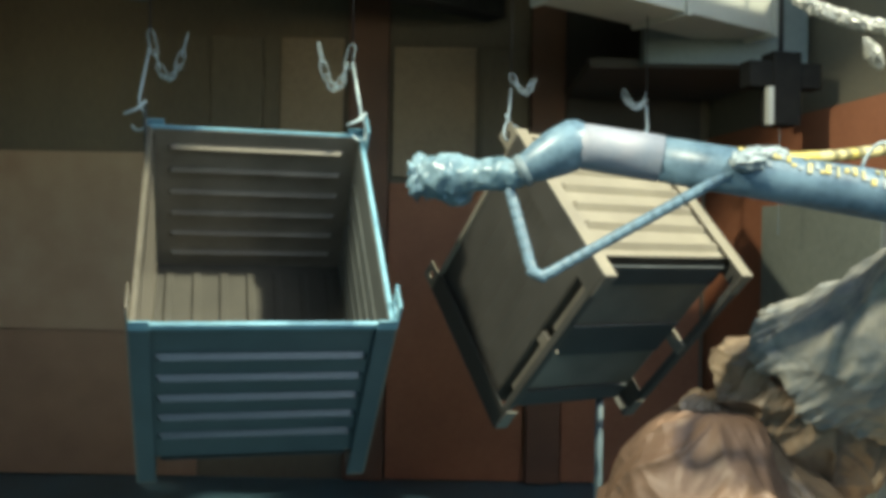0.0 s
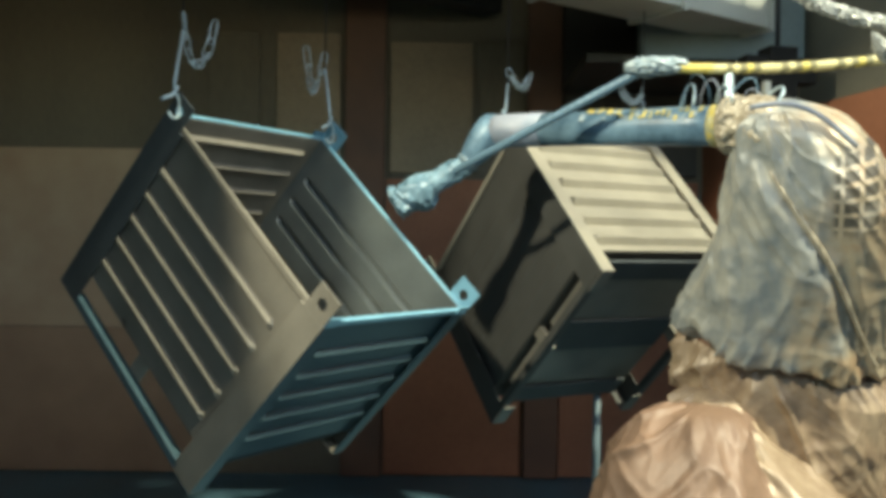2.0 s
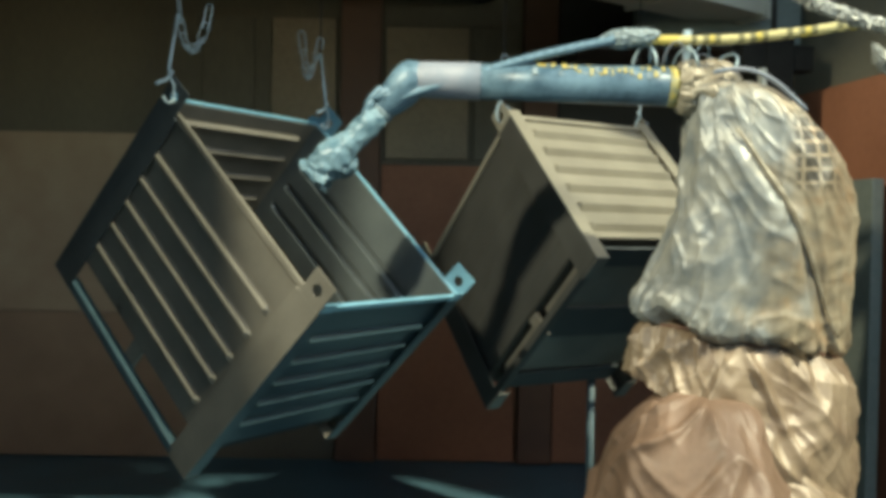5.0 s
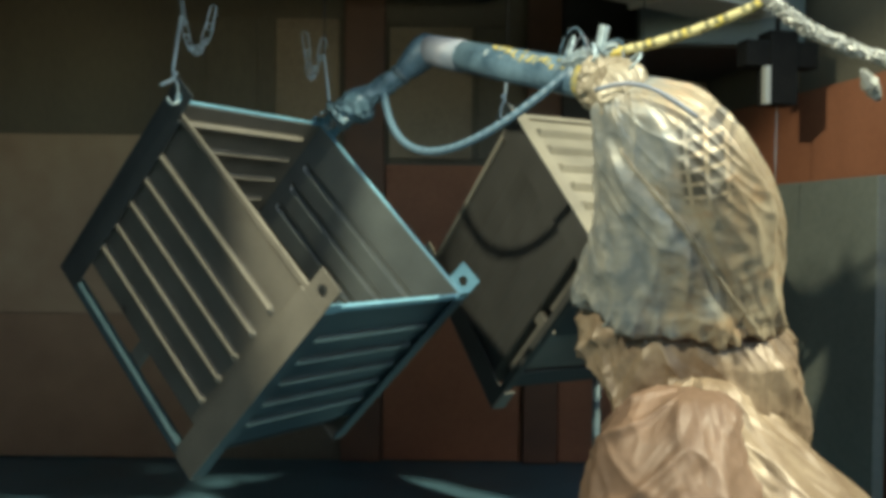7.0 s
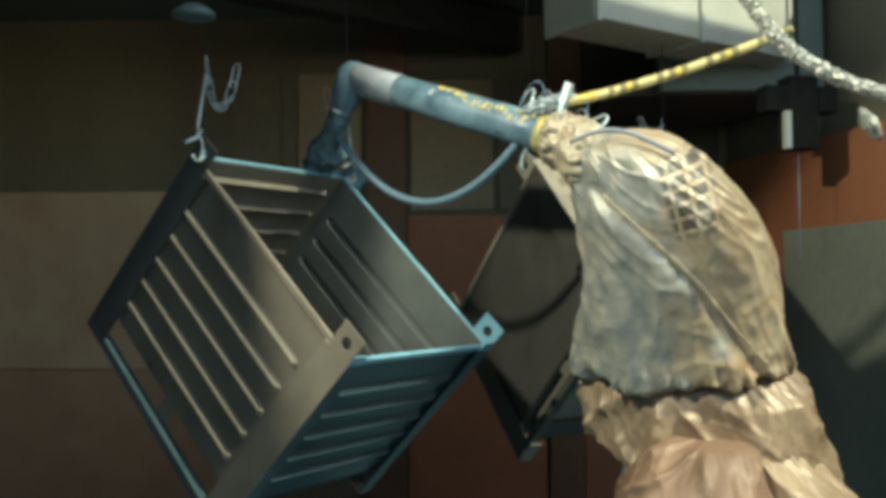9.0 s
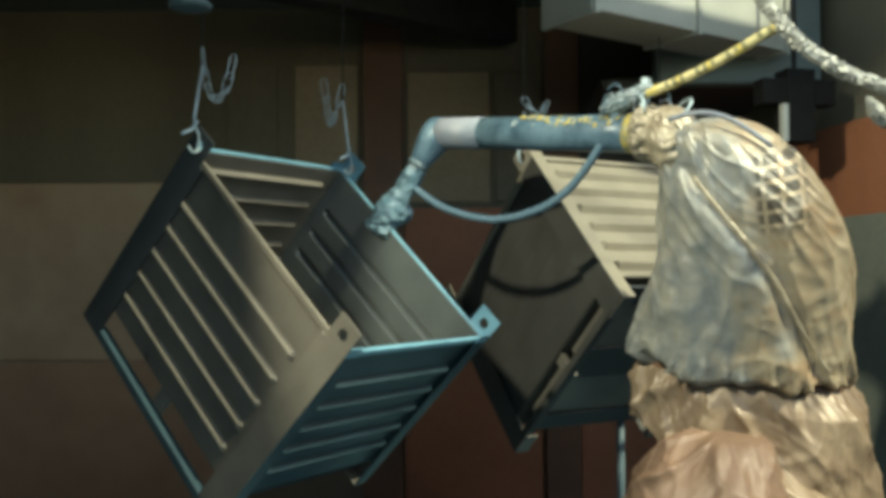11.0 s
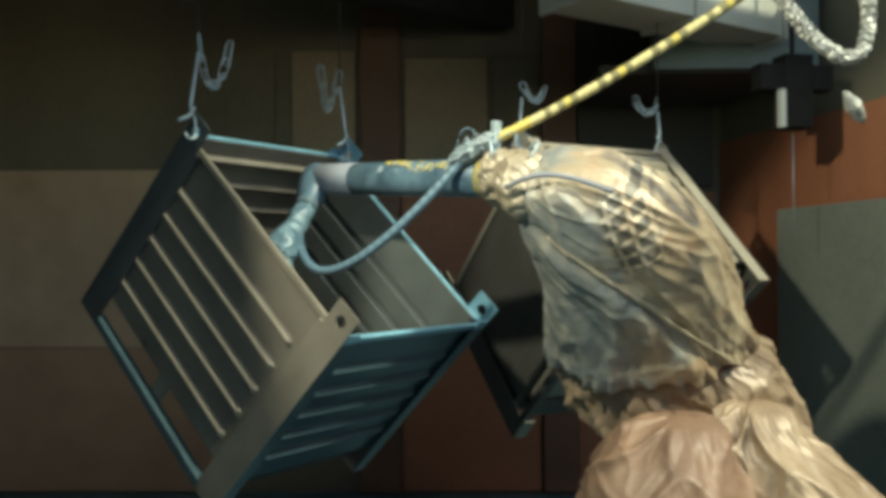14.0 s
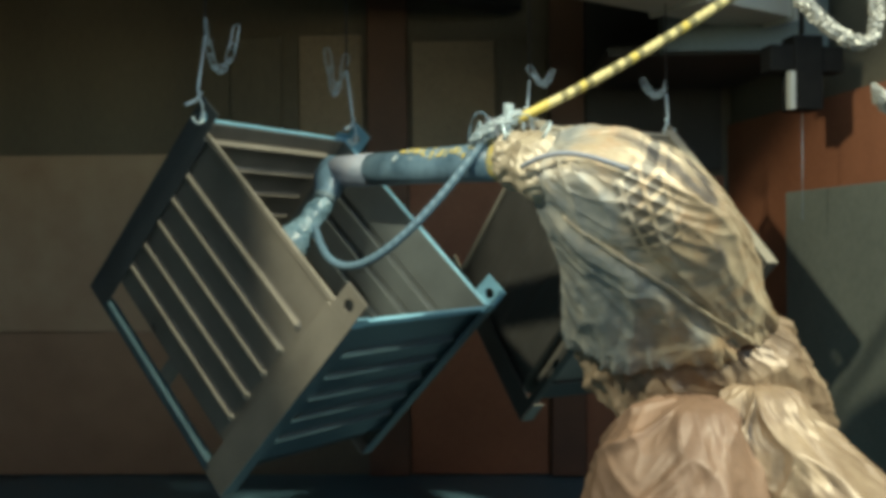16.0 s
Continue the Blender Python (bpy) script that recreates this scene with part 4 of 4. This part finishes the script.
        lean, dx, dz, tip = (float(np.interp(t, [r[0] for r in sag], [r[k] for r in sag])) for k in (1, 2, 3, 4))
        frame_m = Matrix((back, axis.cross(back), axis)).transposed().to_4x4()
        bodies.append((t, Matrix.Translation(e) @ frame_m @ pose(dx, 0, dz) @ Matrix.Rotation(radians(lean), 4, "Y") @ Matrix.Rotation(radians(tip), 4, "X")))
        wrists.append((t, along(f, w)))
        guns.append((t, along(w, g)))
        bases.append((t, pose(float(np.interp(e.x + BASE.x, (0.2, 0.65), (-0.14, 0.0))), 0, 0, 0, 0, math.degrees(yaw) * 0.4)))
        # the fabric behind the waist is drawn out as the arm leans away
        rears.append((t, pose(float(np.interp(e.x + BASE.x, (0.2, 0.65), (0.02, -0.2))), 0, 0)))
    walk(rear_cover, rears)
    walk(forearm, arms)
    walk(upper_arm, bodies)
    walk(wrist, wrists)
    walk(gun, guns)
    walk(base_cover, bases)
    # hoses: knot, middle of the paint hose, upper end of the supply hose
    ties = [
        (0, (0.816, 2.400, 1.811), (0.261, 2.470, 1.509), (1.732, 2.900, 1.983)),
        (0.5, (0.841, 2.440, 1.787), (0.241, 2.468, 1.440), (1.765, 2.900, 1.995)),
        (1, (0.813, 2.500, 1.682), (0.270, 2.536, 1.317), (1.776, 2.900, 1.987)),
        (1.5, (0.786, 2.600, 1.675), (0.226, 2.630, 1.282), (1.775, 2.900, 1.975)),
        (1.7, (0.696, 2.800, 1.917), (0.127, 2.816, 1.558), (1.681, 2.900, 2.063)),
        (2, (0.681, 3.000, 2.162), (0.287, 3.257, 1.964), (1.542, 2.900, 2.196)),
        (2.5, (0.610, 3.100, 2.248), (0.161, 3.309, 2.051), (1.490, 2.900, 2.212)),
        (3, (0.582, 3.120, 2.251), (0.035, 3.122, 1.935), (1.429, 2.900, 2.235)),
        (3.5, (0.519, 3.150, 2.243), (-0.125, 3.144, 2.173), (1.370, 2.900, 2.226)),
        (4, (0.502, 3.150, 2.271), (-0.187, 3.234, 2.263), (1.378, 2.900, 2.243)),
        (4.5, (0.639, 3.150, 2.255), (-0.034, 3.109, 2.167), (1.391, 2.900, 2.246)),
        (7, (0.491, 3.150, 2.168), (-0.026, 3.468, 1.867), (1.015, 2.900, 2.300)),
        (7.5, (0.316, 3.150, 2.103), (-0.081, 3.514, 1.867), (0.994, 2.900, 2.309)),
        (8, (0.268, 3.150, 2.071), (-0.008, 3.521, 1.830), (0.976, 2.900, 2.316)),
        (8.5, (0.156, 3.150, 2.088), (-0.200, 3.522, 1.854), (0.998, 2.900, 2.295)),
        (9, (0.276, 3.150, 2.167), (-0.130, 3.433, 1.864), (1.040, 2.900, 2.357)),
        (11.5, (0.571, 3.180, 2.161), (0.253, 3.460, 1.763), (1.008, 2.900, 2.342)),
        (12, (0.526, 3.180, 2.160), (0.094, 3.460, 1.733), (1.002, 2.900, 2.299)),
        (12.5, (0.445, 3.200, 2.173), (-0.111, 3.424, 1.724), (1.016, 2.900, 2.278)),
        (13, (-0.019, 3.080, 1.862), (-0.510, 3.206, 1.469), (0.868, 2.900, 2.405)),
        (13.5, (0.024, 3.080, 1.915), (-0.442, 3.248, 1.538), (0.889, 2.900, 2.401)),
        (14, (0.042, 3.080, 1.931), (-0.426, 3.237, 1.535), (0.901, 2.900, 2.396)),
        (14.5, (0.053, 3.080, 1.919), (-0.411, 3.242, 1.517), (0.911, 2.900, 2.371)),
        (15, (0.030, 3.080, 1.909), (-0.437, 3.255, 1.502), (0.856, 2.900, 2.381)),
        (15.5, (0.026, 3.080, 1.860), (-0.397, 3.230, 1.475), (0.802, 2.900, 2.426)),
        (16, (0.090, 3.080, 1.943), (-0.366, 3.268, 1.497), (0.891, 2.900, 2.366)),
    ]
    low, high, knots = [], [], []
    for (t, k, mid, q), (_, e, f, w, g) in zip(ties, joints):
        k, mid, q, w, g = (Vector(p) - BASE for p in (k, mid, q, w, g))
        start = w.lerp(g, 0.35) if t > 1.8 else w.lerp(g, 0.12) - Vector((0, 0, 0.04))
        kink = mid + Vector((-0.012, 0, -0.03))
        low.append((t, bezier([start, mid * 2 - (start + k) / 2, k]) if t > 1.8 else bent(start, kink, k)))
        high.append((t, bezier([k, k.lerp(q, 0.5) - Vector((0, 0, 0.05)), q])))
        knots.append((t, along(k, q)))
    chain_rows(paint_hose, low)
    chain_rows(supply_hose, high)
    walk(knot, knots)
    loops = [
        (0, (0.932, 2.600, 2.389), (0.982, 2.600, 2.276), (1.112, 2.600, 2.230), (1.371, 2.600, 2.202)),
        (2, (0.942, 2.600, 2.388), (0.992, 2.600, 2.271), (1.122, 2.600, 2.228), (1.382, 2.600, 2.193)),
        (4.5, (0.950, 2.600, 2.369), (1.002, 2.600, 2.250), (1.132, 2.600, 2.212), (1.393, 2.600, 2.169)),
        (7, (0.893, 2.600, 2.278), (0.992, 2.600, 2.151), (1.123, 2.600, 2.096), (1.399, 2.600, 2.028)),
        (8, (0.859, 2.600, 2.342), (0.963, 2.600, 2.180), (1.099, 2.600, 2.111), (1.363, 2.600, 2.033)),
        (9, (0.800, 2.600, 2.400), (0.880, 2.600, 2.260), (0.980, 2.600, 2.120), (1.335, 2.600, 2.060)),
        (11.5, (0.853, 2.600, 2.387), (0.952, 2.600, 2.202), (1.106, 2.600, 2.096), (1.349, 2.600, 2.060)),
        (12.5, (0.864, 2.600, 2.382), (0.959, 2.600, 2.203), (1.118, 2.600, 2.088), (1.358, 2.600, 2.071)),
        (13, (0.876, 2.600, 2.389), (0.954, 2.600, 2.210), (1.207, 2.600, 1.934), (1.164, 2.600, 2.371)),
        (14.5, (0.885, 2.600, 2.375), (0.971, 2.600, 2.196), (1.232, 2.600, 1.936), (1.164, 2.600, 2.355)),
        (16, (0.879, 2.600, 2.357), (0.973, 2.600, 2.180), (1.240, 2.600, 1.937), (1.148, 2.600, 2.337)),
    ]
    scraps = [(0, 1.219, 2.143), (2, 1.253, 2.143), (4.5, 1.266, 2.102), (7, 1.222, 1.993), (8, 1.171, 1.993), (9, 1.159, 2.003), (11.5, 1.19, 2.031),
              (12.5, 1.191, 2.072), (13, 1.105, 2.015), (14.5, 1.146, 1.989), (16, 1.178, 1.961)]
    walk(film_scrap, [(t, Matrix.Translation(Vector((x, 2.6, z)) - BASE) @ pose(0, 0, 0, 0, 50, 20)) for t, x, z in scraps])
    chain_rows(foil_hose, [(t, bezier([Vector(p) - BASE for p in c])) for t, *c in loops])


motions()
